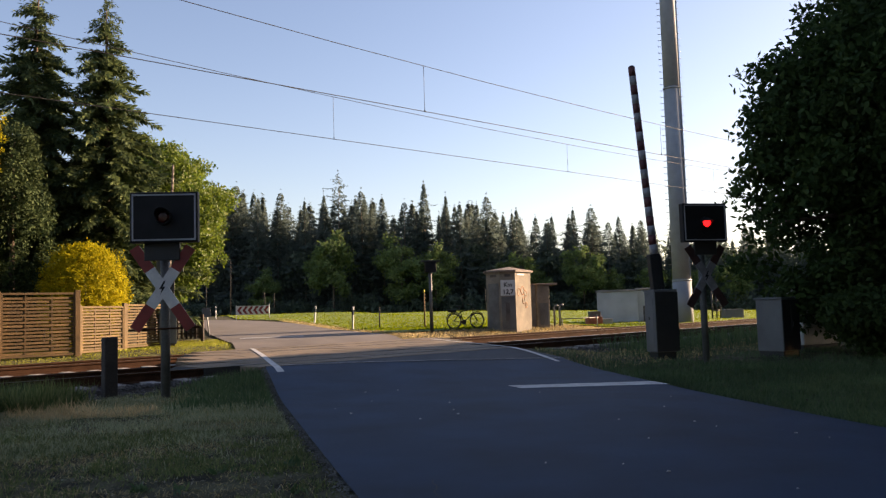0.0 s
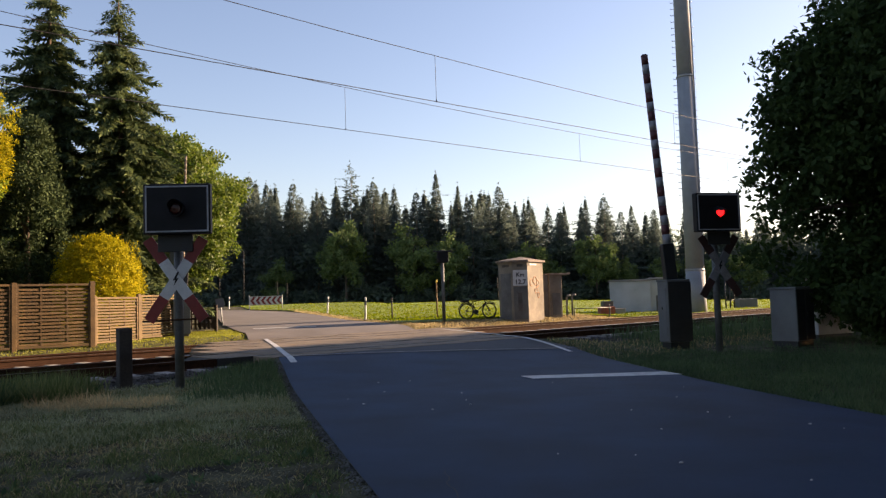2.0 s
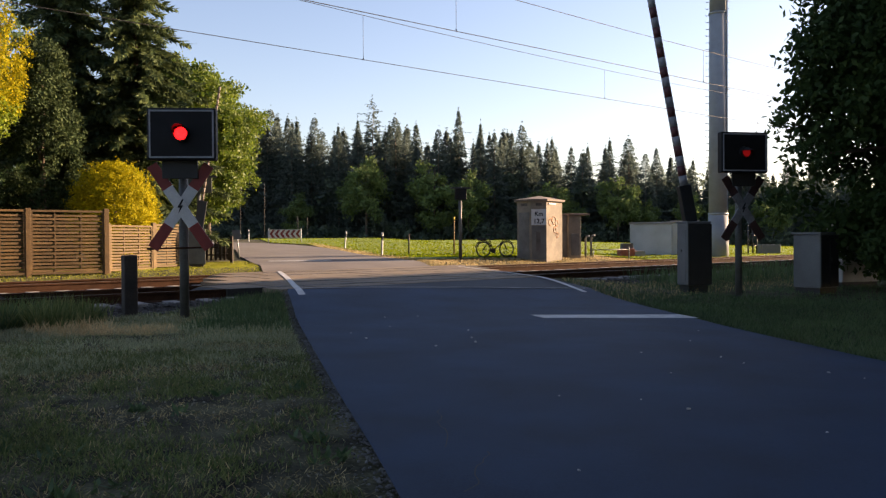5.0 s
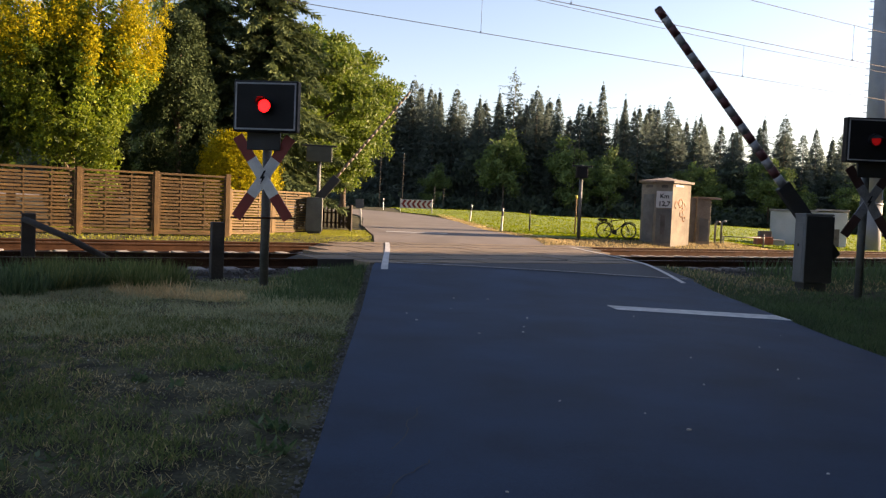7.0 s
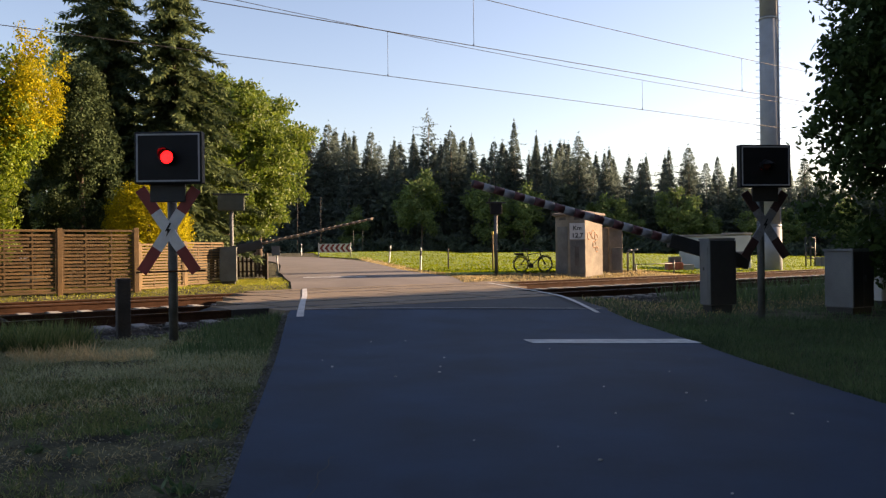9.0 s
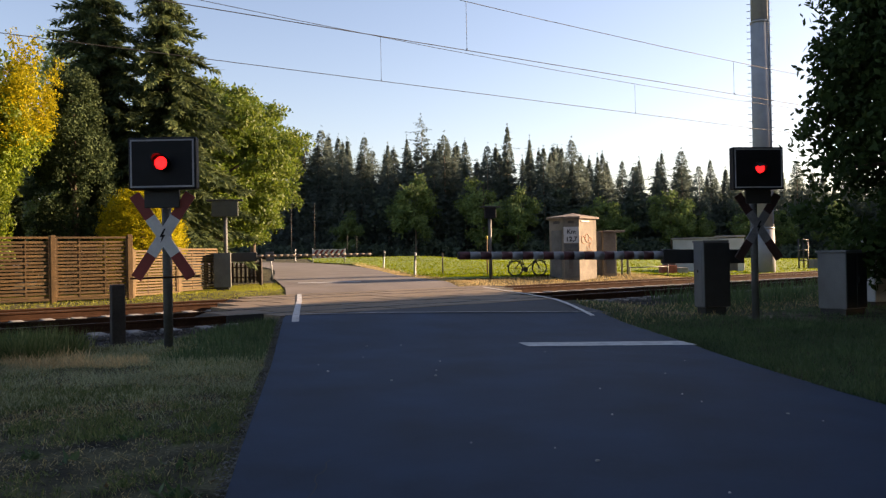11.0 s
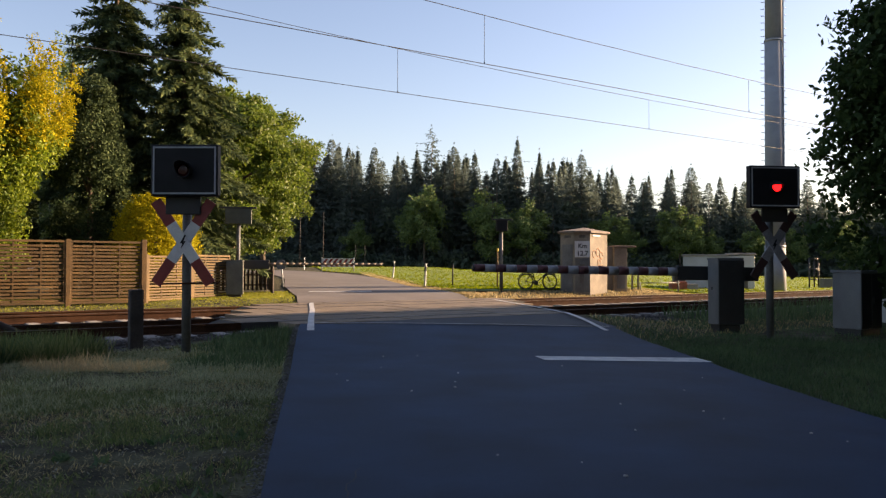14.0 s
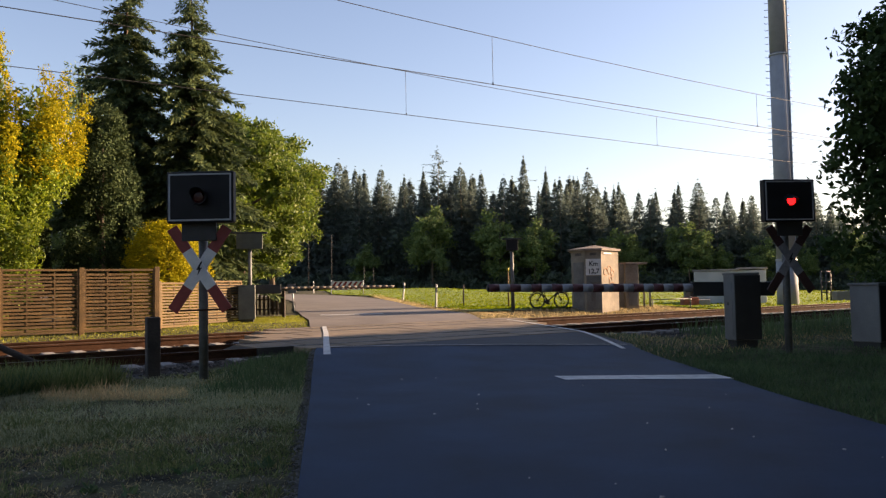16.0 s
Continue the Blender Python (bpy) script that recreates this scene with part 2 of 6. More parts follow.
# Undergrowth lightened in colour to imitate the same haze.
L_UNDER = leaf_mat("hazed_undergrowth_leaves", (0.070, 0.098, 0.074), (0.115, 0.145, 0.100), 0.45, 0.9, 0.04)
L_PALE = leaf_mat("pale_grass", (0.19, 0.22, 0.120), (0.48, 0.48, 0.29), 0.35)
L_LITTER = leaf_mat("leaf_litter", (0.10, 0.085, 0.055), (0.34, 0.32, 0.25), 0.15)


# ---------------------------------------------------------------- mesh helpers
def mesh_of(name, bm, material):
    me = bpy.data.meshes.new(name)
    bm.to_mesh(me)
    bm.free()
    me.materials.append(material)
    return me


def part(name, bm, material, parent=None, label=""):
    ob = new(name, bm if isinstance(bm, bpy.types.Mesh) else mesh_of(name, bm, material))
    if parent is not None:
        ob.parent = parent
    return tagged(ob, label)


def empty(name, m, label, category, group="", kind=""):
    ob = new(name)
    ob.empty_display_size = 0.2
    ob.matrix_world = m
    return tagged(ob, label, category, group, kind)


def add_box(bm, x0, y0, z0, x1, y1, z1, m=None, bevel=0.0):
    vs = [bm.verts.new(v) for v in ((x0, y0, z0), (x1, y0, z0), (x1, y1, z0), (x0, y1, z0), (x0, y0, z1), (x1, y0, z1), (x1, y1, z1), (x0, y1, z1))]
    fs = [bm.faces.new([vs[i] for i in f]) for f in ((3, 2, 1, 0), (4, 5, 6, 7), (0, 1, 5, 4), (1, 2, 6, 5), (2, 3, 7, 6), (3, 0, 4, 7))]
    geom = vs
    if bevel:
        es = list({e for f in fs for e in f.edges})
        r = bmesh.ops.bevel(bm, geom=es, offset=bevel, segments=2, affect="EDGES", profile=0.5)
        geom = list({v for f in r["faces"] for v in f.verts} | {v for v in vs if v.is_valid})
    if m is not None:
        bmesh.ops.transform(bm, matrix=m, verts=geom)
    return bm


def box(x0, y0, z0, x1, y1, z1, m=None, bevel=0.0):
    return add_box(bmesh.new(), x0, y0, z0, x1, y1, z1, m, bevel)


def add_tube(bm, pts, radii, seg=10, caps=True):
    """A round bar along points with a radius at each."""
    rings = []
    for i, p in enumerate(pts):
        p = Vector(p)
        d = (Vector(pts[min(i + 1, len(pts) - 1)]) - Vector(pts[max(i - 1, 0)])).normalized()
        side = d.cross(Vector((0, 0, 1)) if abs(d.z) < 0.9 else Vector((1, 0, 0))).normalized()
        up = side.cross(d)
        r = radii[i] if hasattr(radii, "__len__") else radii
        rings.append([bm.verts.new(p + (side * math.cos(6.2832 * k / seg) + up * math.sin(6.2832 * k / seg)) * r) for k in range(seg)])
    for a, b in zip(rings, rings[1:]):
        for k in range(seg):
            f = bm.faces.new((a[k], a[(k + 1) % seg], b[(k + 1) % seg], b[k]))
            f.smooth = True
    if caps:
        bm.faces.new(rings[0][::-1])
        bm.faces.new(rings[-1])
    return bm


def tube(pts, radii, seg=10, caps=True):
    return add_tube(bmesh.new(), pts, radii, seg, caps)


def prism(poly, z0, z1):
    bm = bmesh.new()
    a = [bm.verts.new((x, y, z0)) for x, y in poly]
    b = [bm.verts.new((x, y, z1)) for x, y in poly]
    n = len(poly)
    bm.faces.new(a[::-1])
    bm.faces.new(b)
    for i in range(n):
        bm.faces.new((a[i], a[(i + 1) % n], b[(i + 1) % n], b[i]))
    return bm


def sheet(name, us, vs, f, material):
    """A grid of quads through f(u, v)."""
    verts = [tuple(f(u, v)) for v in vs for u in us]
    n = len(us)
    faces = [(j * n + i, j * n + i + 1, (j + 1) * n + i + 1, (j + 1) * n + i) for j in range(len(vs) - 1) for i in range(n - 1)]
    me = bpy.data.meshes.new(name)
    me.from_pydata(verts, [], faces)
    me.polygons.foreach_set("use_smooth", [True] * len(faces))
    me.materials.append(material)
    return me


def quads_mesh(name, c, d, w, material):
    """Diamond leaves: centres c, half lengths d and half widths w as vectors."""
    v = np.stack([c - d, c + w - 0.1 * d, c + d, c - w - 0.1 * d], 1).reshape(-1, 3)
    n = len(c)
    me = bpy.data.meshes.new(name)
    me.vertices.add(4 * n)
    me.vertices.foreach_set("co", v.astype(np.float32).ravel())
    me.loops.add(4 * n)
    me.loops.foreach_set("vertex_index", np.arange(4 * n, dtype=np.int32))
    me.polygons.add(n)
    me.polygons.foreach_set("loop_start", np.arange(0, 4 * n, 4, dtype=np.int32))
    me.update(calc_edges=True)
    me.materials.append(material)
    return me


def unit(a):
    return a / np.maximum(np.linalg.norm(a, axis=-1, keepdims=True), 1e-6)

# ---------------------------------------------------------------- ground, road, railway
def spread(lo, hi, near_lo, near_hi, step, grow=1.28):
    """Grid lines: even inside the near stretch, ever wider outside it."""
    out = list(np.arange(near_lo, near_hi + 1e-6, step))
    d = step
    while out[-1] < hi:
        d *= grow
        out.append(out[-1] + d)
    d = step
    while out[0] > lo:
        d *= grow
        out.insert(0, out[0] - d)
    return out


part("ground", sheet("ground", spread(-2500, 2500, -30, 45, 0.6), spread(-1500, 3500, -6, 75, 0.6),
     lambda x, y: (x, y, ground_z(x, y) - 0.035 + 0.02 * noise.noise((x * 0.7, y * 0.7, 0))), SOIL), SOIL)
tagged(bpy.data.objects["ground"], "grassy ground with dry patches beside the road", "ground", kind="structure")

# centre line of the road: stations with heading
STATIONS, ROAD_PTS = [], []
pos, head = rd(-40, 3.4), 0.0
a_run = -40.0
while a_run < 190:
    STATIONS.append((a_run, pos.copy(), head))
    step = 0.5
    curv = 0.0 if a_run < 45 else (0.015 if a_run < 62 else (0.06 if head < radians(78) else 0.0))
    head += curv * step
    pos = pos + (RA * math.cos(head) - RL * math.sin(head)) * step
    a_run += step


EDGE_LEFT = ((-40, 3.3, 4.5, 6, 8, 10, 12, 15, 18, 28, 37, 60), (0.25, 0.31, 0.36, 0.40, 0.47, 0.54, 0.60, 0.72, 0.95, 0.8, 0.35, 0.4))
EDGE_RIGHT = ((-40, 4, 7.2, 9.2, 11.3, 13, 15, 18, 28, 37, 60), (5.4, 5.5, 5.92, 6.25, 6.66, 6.84, 6.95, 7.2, 7.1, 5.9, 5.7))


@functools.lru_cache(maxsize=None)
def road_sides(k):
    return tuple(-3.4 + float(np.interp(k / 20, *e)) for e in (EDGE_LEFT, EDGE_RIGHT))


def road_half(a):
    """Left and right edge, metres from the centre line."""
    return road_sides(round(a * 20))


def road_strip(name, a0, a1, material, l0=None, l1=None, lift=0.012, cells=8):
    """A piece of the carriageway from a0 to a1; l0, l1: its sides where it is narrower than the road."""
    st = [s for s in STATIONS if a0 - 1e-6 <= s[0] <= a1 + 1e-6]

    def f(u, v):
        a, c, h = st[int(v)]
        left, right = road_half(a)
        lo = left if l0 is None else l0 - 3.4
        hi = right if l1 is None else l1 - 3.4
        w = c + (RL * math.cos(h) + RA * math.sin(h)) * (lo + (hi - lo) * u)
        return w.x, w.y, ground_z(w.x, w.y) + lift
    return sheet(name, [i / cells for i in range(cells + 1)], range(len(st)), f, material)


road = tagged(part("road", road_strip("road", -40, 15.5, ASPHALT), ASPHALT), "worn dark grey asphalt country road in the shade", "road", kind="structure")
road_b = part("road_far", road_strip("road_far", 25.5, 185, ASPHALT_SUNLIT), ASPHALT_SUNLIT)
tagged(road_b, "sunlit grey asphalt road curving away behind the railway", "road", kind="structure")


def track_strip(name, p0, p1, s_of, z0, z1, material, steps=10, across=3):
    def f(u, v):
        p = p0 + (p1 - p0) * u
        lo, hi = s_of(p)
        w = tr(lo + (hi - lo) * v, p)
        return w.x, w.y, z0 + (z1 - z0) * u
    return sheet(name, [i / across for i in range(across + 1)], [i / steps for i in range(steps + 1)], f, material)


def s_at(p, lat):
    return (lat + 0.4056 * p) / 0.914


# dark patch of newer asphalt between the old road and the rails, and behind them
def patch(name, a_edge, p_edge, behind):
    """Fills the wedge between a line across the road and a line along the rails."""
    def f(u, v):
        lat = 0.75 + 6.35 * u
        e = rd(a_edge, lat)
        q = tr(s_at(p_edge, lat), p_edge)
        w = q.lerp(e, v) if behind else e.lerp(q, v)
        z_e, z_q = ground_z(e.x, e.y) + 0.016, RAIL_Z - 0.012
        return w.x, w.y, (z_q + (z_e - z_q) * v) if behind else (z_e + (z_q - z_e) * v)
    return sheet(name, [i / 12 for i in range(13)], [i / 6 for i in range(7)], f, ASPHALT_NEW if not behind else ASPHALT_SUNLIT)


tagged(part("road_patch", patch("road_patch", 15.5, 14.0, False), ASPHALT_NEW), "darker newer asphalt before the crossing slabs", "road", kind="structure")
tagged(part("road_patch_far", patch("road_patch_far", 25.5, 22.2, True), ASPHALT_SUNLIT), "sunlit asphalt behind the crossing slabs", "road", kind="structure")


def paint(name, a0, a1, l0, l1, label):
    bm = bmesh.new()
    n = 6
    rows = []
    for i in range(n + 1):
        u = i / n
        a = a0 + (a1 - a0) * u
        rows.append([bm.verts.new(at_ground(rd(a, l), 0.02)) for l in (l0, (l0 + l1) / 2, l1)])
    for r0, r1 in zip(rows, rows[1:]):
        for k in range(2):
            bm.faces.new((r0[k], r0[k + 1], r1[k + 1], r1[k]))
    return tagged(part(name, bm, PAINT), label, "road marking", kind="structure")


def paint_line(name, pts, w, label, m=PAINT, cat="road marking"):
    """A painted line through places on the road."""
    bm = bmesh.new()
    prev = None
    for i, q in enumerate(pts):
        q = Vector(q)
        d = (Vector(pts[min(i + 1, len(pts) - 1)]) - Vector(pts[max(i - 1, 0)])).normalized()
        side = Vector((d.y, -d.x, 0)) * w / 2
        cur = [bm.verts.new(q - side), bm.verts.new(q + side)]
        if prev:
            bm.faces.new((prev[0], prev[1], cur[1], cur[0]))
        prev = cur
    return tagged(part(name, bm, m), label, cat, kind="structure")


paint("stop_line", 11.05, 11.55, 4.08, 6.66, "white painted stop line across one lane")
paint("stop_line_far", 31.2, 31.7, 1.3, 3.7, "white painted stop line on the far lane")


def bed_z(w):
    p = w.dot(TN)
    a = w.dot(RA)
    if p < 14.0:
        return ground_z(w.x, w.y) + 0.024
    if p > 22.2:
        return max(RAIL_Z - 0.0, ground_z(w.x, w.y)) + 0.022
    return RAIL_Z + 0.012


def line_pts(rows, n=24):
    out = []
    for i in range(n + 1):
        u = i / n * (len(rows) - 1)
        k = min(int(u), len(rows) - 2)
        a, l = (rows[k][j] + (rows[k + 1][j] - rows[k][j]) * (u - k) for j in (0, 1))
        w = rd(a, l)
        out.append((w.x, w.y, bed_z(w)))
    return out


paint_line("edge_line", line_pts(((14.3, 0.91), (17.2, 1.0), (20.5, 1.12), (24.4, 1.20))), 0.125, "worn white edge line across the railway crossing")
paint_line("edge_line", line_pts(((15.0, 6.62), (17.0, 6.80), (19.65, 7.02), (26.0, 7.2))), 0.095, "worn white edge line across the railway crossing")

seam = [rd(15.5 + 0.015 * math.sin(3.1 * l), l) for l in np.linspace(0.85, 6.9, 20)]
tagged(paint_line("joint_seam", [(w.x, w.y, ground_z(w.x, w.y) + 0.030) for w in seam], 0.06, "pale worn seam between old and new asphalt"))

# fine cracks along the worn edge of the road
crk = random.Random(8)
for a0, l0, da, dl, n in ((3.6, 0.62, 0.07, 0.03, 12), (4.4, 0.75, 0.09, 0.015, 12)):
    a, l, pts = a0, l0, []
    for k in range(n):
        w = rd(a, l)
        pts.append((w.x, w.y, ground_z(w.x, w.y) + 0.0165))
        a, l = a + da * crk.uniform(0.5, 1.5), l + dl + crk.uniform(-0.03, 0.03)
    paint_line("road_crack", pts, 0.007, "thin dark crack in the asphalt", RUBBER, "crack")

# ballast bed
tagged(part("ballast_bed", sheet("ballast_bed", [12.7, 13.5, 14.1, 15, 16, 17, 18, 19, 20, 21, 22, 22.6, 23.3], np.arange(-70, 170, 1.0),
       lambda p, s: tuple(tr(s, p, (0.045 if 13.9 < p < 22.3 else -0.03) + 0.018 * noise.noise((s * 1.3, p * 1.3, 4))))[0:3], BALLAST), BALLAST),
       "grey and rust-brown railway ballast bed", "ballast", kind="structure")


def rail_bm(length):
    """A flat-bottomed rail along +x, its foot at z 0."""
    prof = ((-0.07, -0.025), (0.07, -0.025), (0.07, -0.012), (0.012, 0.008), (0.012, 0.113), (0.036, 0.123), (0.036, 0.155), (-0.036, 0.155), (-0.036, 0.123), (-0.012, 0.113), (-0.012, 0.008), (-0.07, -0.012))
    bm = bmesh.new()
    a, b = ([bm.verts.new((x, y, z)) for y, z in prof] for x in (0, length))
    for i in range(len(prof)):
        bm.faces.new((a[i], b[i], b[(i + 1) % len(prof)], a[(i + 1) % len(prof)]))
    return bm


def rail_head_bm(length):
    return box(0, -0.030, 0.1555, length, 0.030, 0.1585)


sleeper_me = mesh_of("sleeper", box(-0.13, -1.3, -0.15, 0.13, 1.3, 0.02, bevel=0.02), CONCRETE)
fast_me = mesh_of("rail_clip", box(-0.06, -0.11, 0.0, 0.06, 0.11, 0.045, bevel=0.012), RUST)
rail_me, head_me = mesh_of("rail", rail_bm(240), RUST), mesh_of("rail_head", rail_head_bm(240), RAILTOP)
rng = random.Random(5)
for pc in TRACKS:
    line = empty("railway_track", Matrix.Translation(tr(0, pc, 0.0)) @ Matrix.Rotation(TH, 4, "Z"),
                 "rusty railway track on concrete sleepers in ballast", "railway track", "two parallel tracks")
    for side in (-0.7535, 0.7535):
        r = part("rail", rail_me, RUST, line)
        r.location = (-80, side, RAIL_Z - 0.1585)
        h = part("rail_head", head_me, RAILTOP, r, "worn bright running surface")
    s = -16.0
    while s < 72:
        sl = part("sleeper", sleeper_me, CONCRETE, line)
        sl.location, sl.rotation_euler = (s + rng.uniform(-0.015, 0.015), 0, 0.074 + rng.uniform(-0.010, 0.0)), (0, 0, rng.uniform(-0.01, 0.01))
        s += 0.62

# crossing slabs between and beside the rails
crossing = tagged(empty("crossing_deck", Matrix.Identity(4), "grey concrete crossing slabs laid between the rails", "crossing deck", kind="structure"))
slab_i = 0


def deck_ends(p):
    """Where the slabs begin and end, metres along the railway."""
    return 6.56 + (p - 15.65) * 0.48, 15.0 + (p - 15.65) * 0.58


for p0, p1 in ((13.98, 14.78), (15.02, 16.28), (16.52, 17.98), (18.0, 19.53), (19.77, 21.03), (21.27, 22.2)):
    s0, s1 = deck_ends(p0)
    if p0 < 14:
        s0 += 1.15
    n = 8
    for k in range(n):
        a, b = s0 + (s1 - s0) * k / n, s0 + (s1 - s0) * (k + 1) / n
        sb = part("slab", box(a + 0.012, p0, 0.02, b - 0.012, p1, RAIL_Z - 0.004 + 0.004 * math.sin(slab_i * 2.3), bevel=0.012), SLAB, crossing)
        sb.matrix_world = Matrix.Rotation(TH, 4, "Z")
        slab_i += 1
# flush black strips added beside each rail to imitate the shade in its grooves
for p in (14.8965, 16.4035, 19.6465, 21.1535):
    for q0, q1 in ((p - 0.105, p - 0.045), (p + 0.045, p + 0.105)):
        s0, s1 = deck_ends(p)
        groove_strip = part("groove_shade_strip", box(s0, q0, 0.1, s1, q1, RAIL_Z - 0.001), RUBBER, crossing, "black strip imitating a shaded rail groove")
        groove_strip.matrix_world = Matrix.Rotation(TH, 4, "Z")
# bevelled end ramps of the deck
for k, (p0, p1) in enumerate(((15.02, 16.28), (19.77, 21.03))):
    s0 = deck_ends(p0)[0]
    bm = bmesh.new()
    v = [bm.verts.new(c) for c in ((s0 - 0.5, p0, 0.06), (s0, p0, 0.06), (s0, p1, 0.06), (s0 - 0.5, p1, 0.06), (s0, p0, RAIL_Z - 0.02), (s0, p1, RAIL_Z - 0.02))]
    for f in ((0, 3, 2, 1), (0, 4, 5, 3), (0, 1, 4), (3, 5, 2), (1, 2, 5, 4)):
        bm.faces.new([v[i] for i in f])
    rp = part("deck_ramp", bm, DARKGREY, crossing)
    rp.matrix_world = Matrix.Rotation(TH, 4, "Z")


# ---------------------------------------------------------------- signals, crosses, barriers
def face_to(x, y, z, yaw):
    """A pose whose +y points away from the viewer: local -y is the front."""
    return pose(x, y, z, 0, 0, yaw)


def st_andrews_arm(lean, white, red):
    """One arm of the cross, tilted in its plane; three fields."""
    out = []
    half, w = 0.74, 0.082
    for z0, z1, m in ((-half, -0.33, red), (-0.33, 0.33, white), (0.33, half, red)):
        bm = box(-w, -0.012, z0, w, 0.012, z1, bevel=0.003)
        bmesh.ops.transform(bm, matrix=Matrix.Rotation(lean, 4, "Y"), verts=bm.verts)
        out.append((bm, m))
    return out


def crossing_signal(base, yaw, box_c, box_w, box_h, cross_z, label, front=True, has_cross=True, post_top=2.9, bar=False, group="crossing signals", back_m=None, fields=(WHITE, RED), visor=0.0):
    """A post with a black signal board, a red lamp and a St Andrew's cross. box_c: the board's centre across and up."""
    th = empty("crossing_signal", face_to(base[0], base[1], base[2], yaw), label, "crossing signal", group)
    part("post", tube([(0, 0, -0.3), (0, 0, post_top)], 0.068, 14), POSTGREY, th)
    bx, bz = box_c
    y0 = -0.33 if front else -0.15
    bd = part("signal_board", box(bx - box_w / 2, y0, bz - box_h / 2, bx + box_w / 2, y0 + 0.16, bz + box_h / 2, bevel=0.018), BLACK if front else back_m, th, "black board with a pale border" if front else "grey back of a signal board")
    if front:
        e = 0.024
        w, h, yy = box_w / 2 - 0.03, box_h / 2 - 0.03, y0 - 0.006
        for nm, (x0, z0, x1, z1) in (("border_strip", (bx - w, bz + h - e, bx + w, bz + h)), ("border_strip", (bx - w, bz - h, bx + w, bz - h + e)),
                                     ("border_strip", (bx - w, bz - h + e, bx - w + e, bz + h - e)), ("border_strip", (bx + w - e, bz - h + e, bx + w, bz + h - e))):
            part(nm, box(x0, yy, z0, x1, y0 + 0.004, z1), EDGEGREY, bd)
        bm = bmesh.new()
        n, r = 16, 0.117
        for i in range(n):          # hood over the lamp, longer at the top
            t0, t1 = (math.pi * (-0.15 + 1.3 * k / n) for k in (i, i + 1))
            def q(t, d, rr):
                return bm.verts.new((bx + rr * math.cos(t), y0 - d, bz + rr * math.sin(t) - visor * max(0, math.sin(t)) * min(1, d / 0.2)))
            d0, d1 = (0.05 + 0.2 * max(0, math.sin(t)) for t in (t0, t1))
            bm.faces.new((q(t0, 0, r), q(t1, 0, r), q(t1, d1, r), q(t0, d0, r)))
            bm.faces.new((q(t0, 0, r + 0.008), q(t0, d0, r + 0.008), q(t1, d1, r + 0.008), q(t1, 0, r + 0.008)))
            bm.faces.new((q(t0, d0, r), q(t1, d1, r), q(t1, d1, r + 0.008), q(t0, d0, r + 0.008)))
        part("lamp_hood", bm, BLACK, bd, "black hood over the lamp")
        bm = bmesh.new()            # collar round the lamp, closed at the back
        prof = ((0.0, 0.004), (0.101, 0.004), (0.101, 0.085), (0.114, 0.085), (0.114, -0.01))
        for i in range(28):
            t0, t1 = 6.2832 * i / 28, 6.2832 * (i + 1) / 28
            for (ra, da), (rb, db) in zip(prof, prof[1:]):
                vs = [bm.verts.new((bx + rr * math.cos(t), y0 - dd, bz + rr * math.sin(t))) for rr, dd, t in ((ra, da, t0), (rb, db, t0), (rb, db, t1), (ra, da, t1))]
                bm.faces.new(vs if ra else (vs[0], vs[1], vs[2]))
        bmesh.ops.remove_doubles(bm, verts=bm.verts, dist=1e-4)
        part("lamp_collar", bm, BLACK, bd)
        part("bracket_plate", box(-0.26, -0.20, bz - box_h / 2 - 0.26, 0.26, -0.15, bz - box_h / 2 + 0.04, bevel=0.01), DARKGREY, th, "dark mounting plate under the board")
        for zz in (bz - 0.2, bz + 0.15):
            part("clamp", box(-0.09, -0.2, zz - 0.03, 0.09, 0.085, zz + 0.03, bevel=0.008), DARKGREY, th)
    else:
        part("lamp_housing", tube([(bx, y0 + 0.10, bz), (bx, y0 + 0.32, bz)], [0.13, 0.10], 18), BLACK, bd)
        part("board_frame", box(bx - box_w / 2 - 0.16, y0 - 0.02, bz + box_h / 2 - 0.03, bx + box_w / 2 + 0.16, y0 + 0.18, bz + box_h / 2 + 0.03, bevel=0.01), DARKGREY, bd)
    if has_cross:
        cy = -0.15 if front else 0.15
        ct = new("st_andrews_cross")
        ct.parent = th
        for lean, dy in ((0.59, 0.0), (-0.59, -0.028)):
            for bm, m in st_andrews_arm(lean, *fields):
                bmesh.ops.translate(bm, verts=bm.verts, vec=(0.0, cy + dy, cross_z))
                part("cross_field", bm, m, ct, "red end field" if m is fields[1] else "white middle field")
        if front:                   # lightning arrow for overhead wires
            bm = bmesh.new()
            pts = ((0.025, 0.11), (-0.045, -0.015), (-0.008, -0.015), (-0.03, -0.10), (0.045, 0.02), (0.01, 0.02), (0.05, 0.11))
            vs = [bm.verts.new((x, cy - 0.046, cross_z + z)) for x, z in pts]
            bm.faces.new(vs)
            r = bmesh.ops.extrude_face_region(bm, geom=bm.faces[:])
            bmesh.ops.translate(bm, verts=[v for v in r["geom"] if isinstance(v, bmesh.types.BMVert)], vec=(0, 0.004, 0))
            part("arrow_sign", bm, BLACK, ct, "black lightning arrow")
        if bar:
            part("cross_bar", tube([(-0.52, -0.09, cross_z - 0.62), (0.52, -0.09, cross_z - 0.60)], 0.014, 8), RUST, th, "thin rusty cross bar")
    return th


POSTGREY = mat("post_grey", (0.085, 0.090, 0.090), 0.6, 0.2, var=0.25, scale=3, fine=40, bump=0.08)

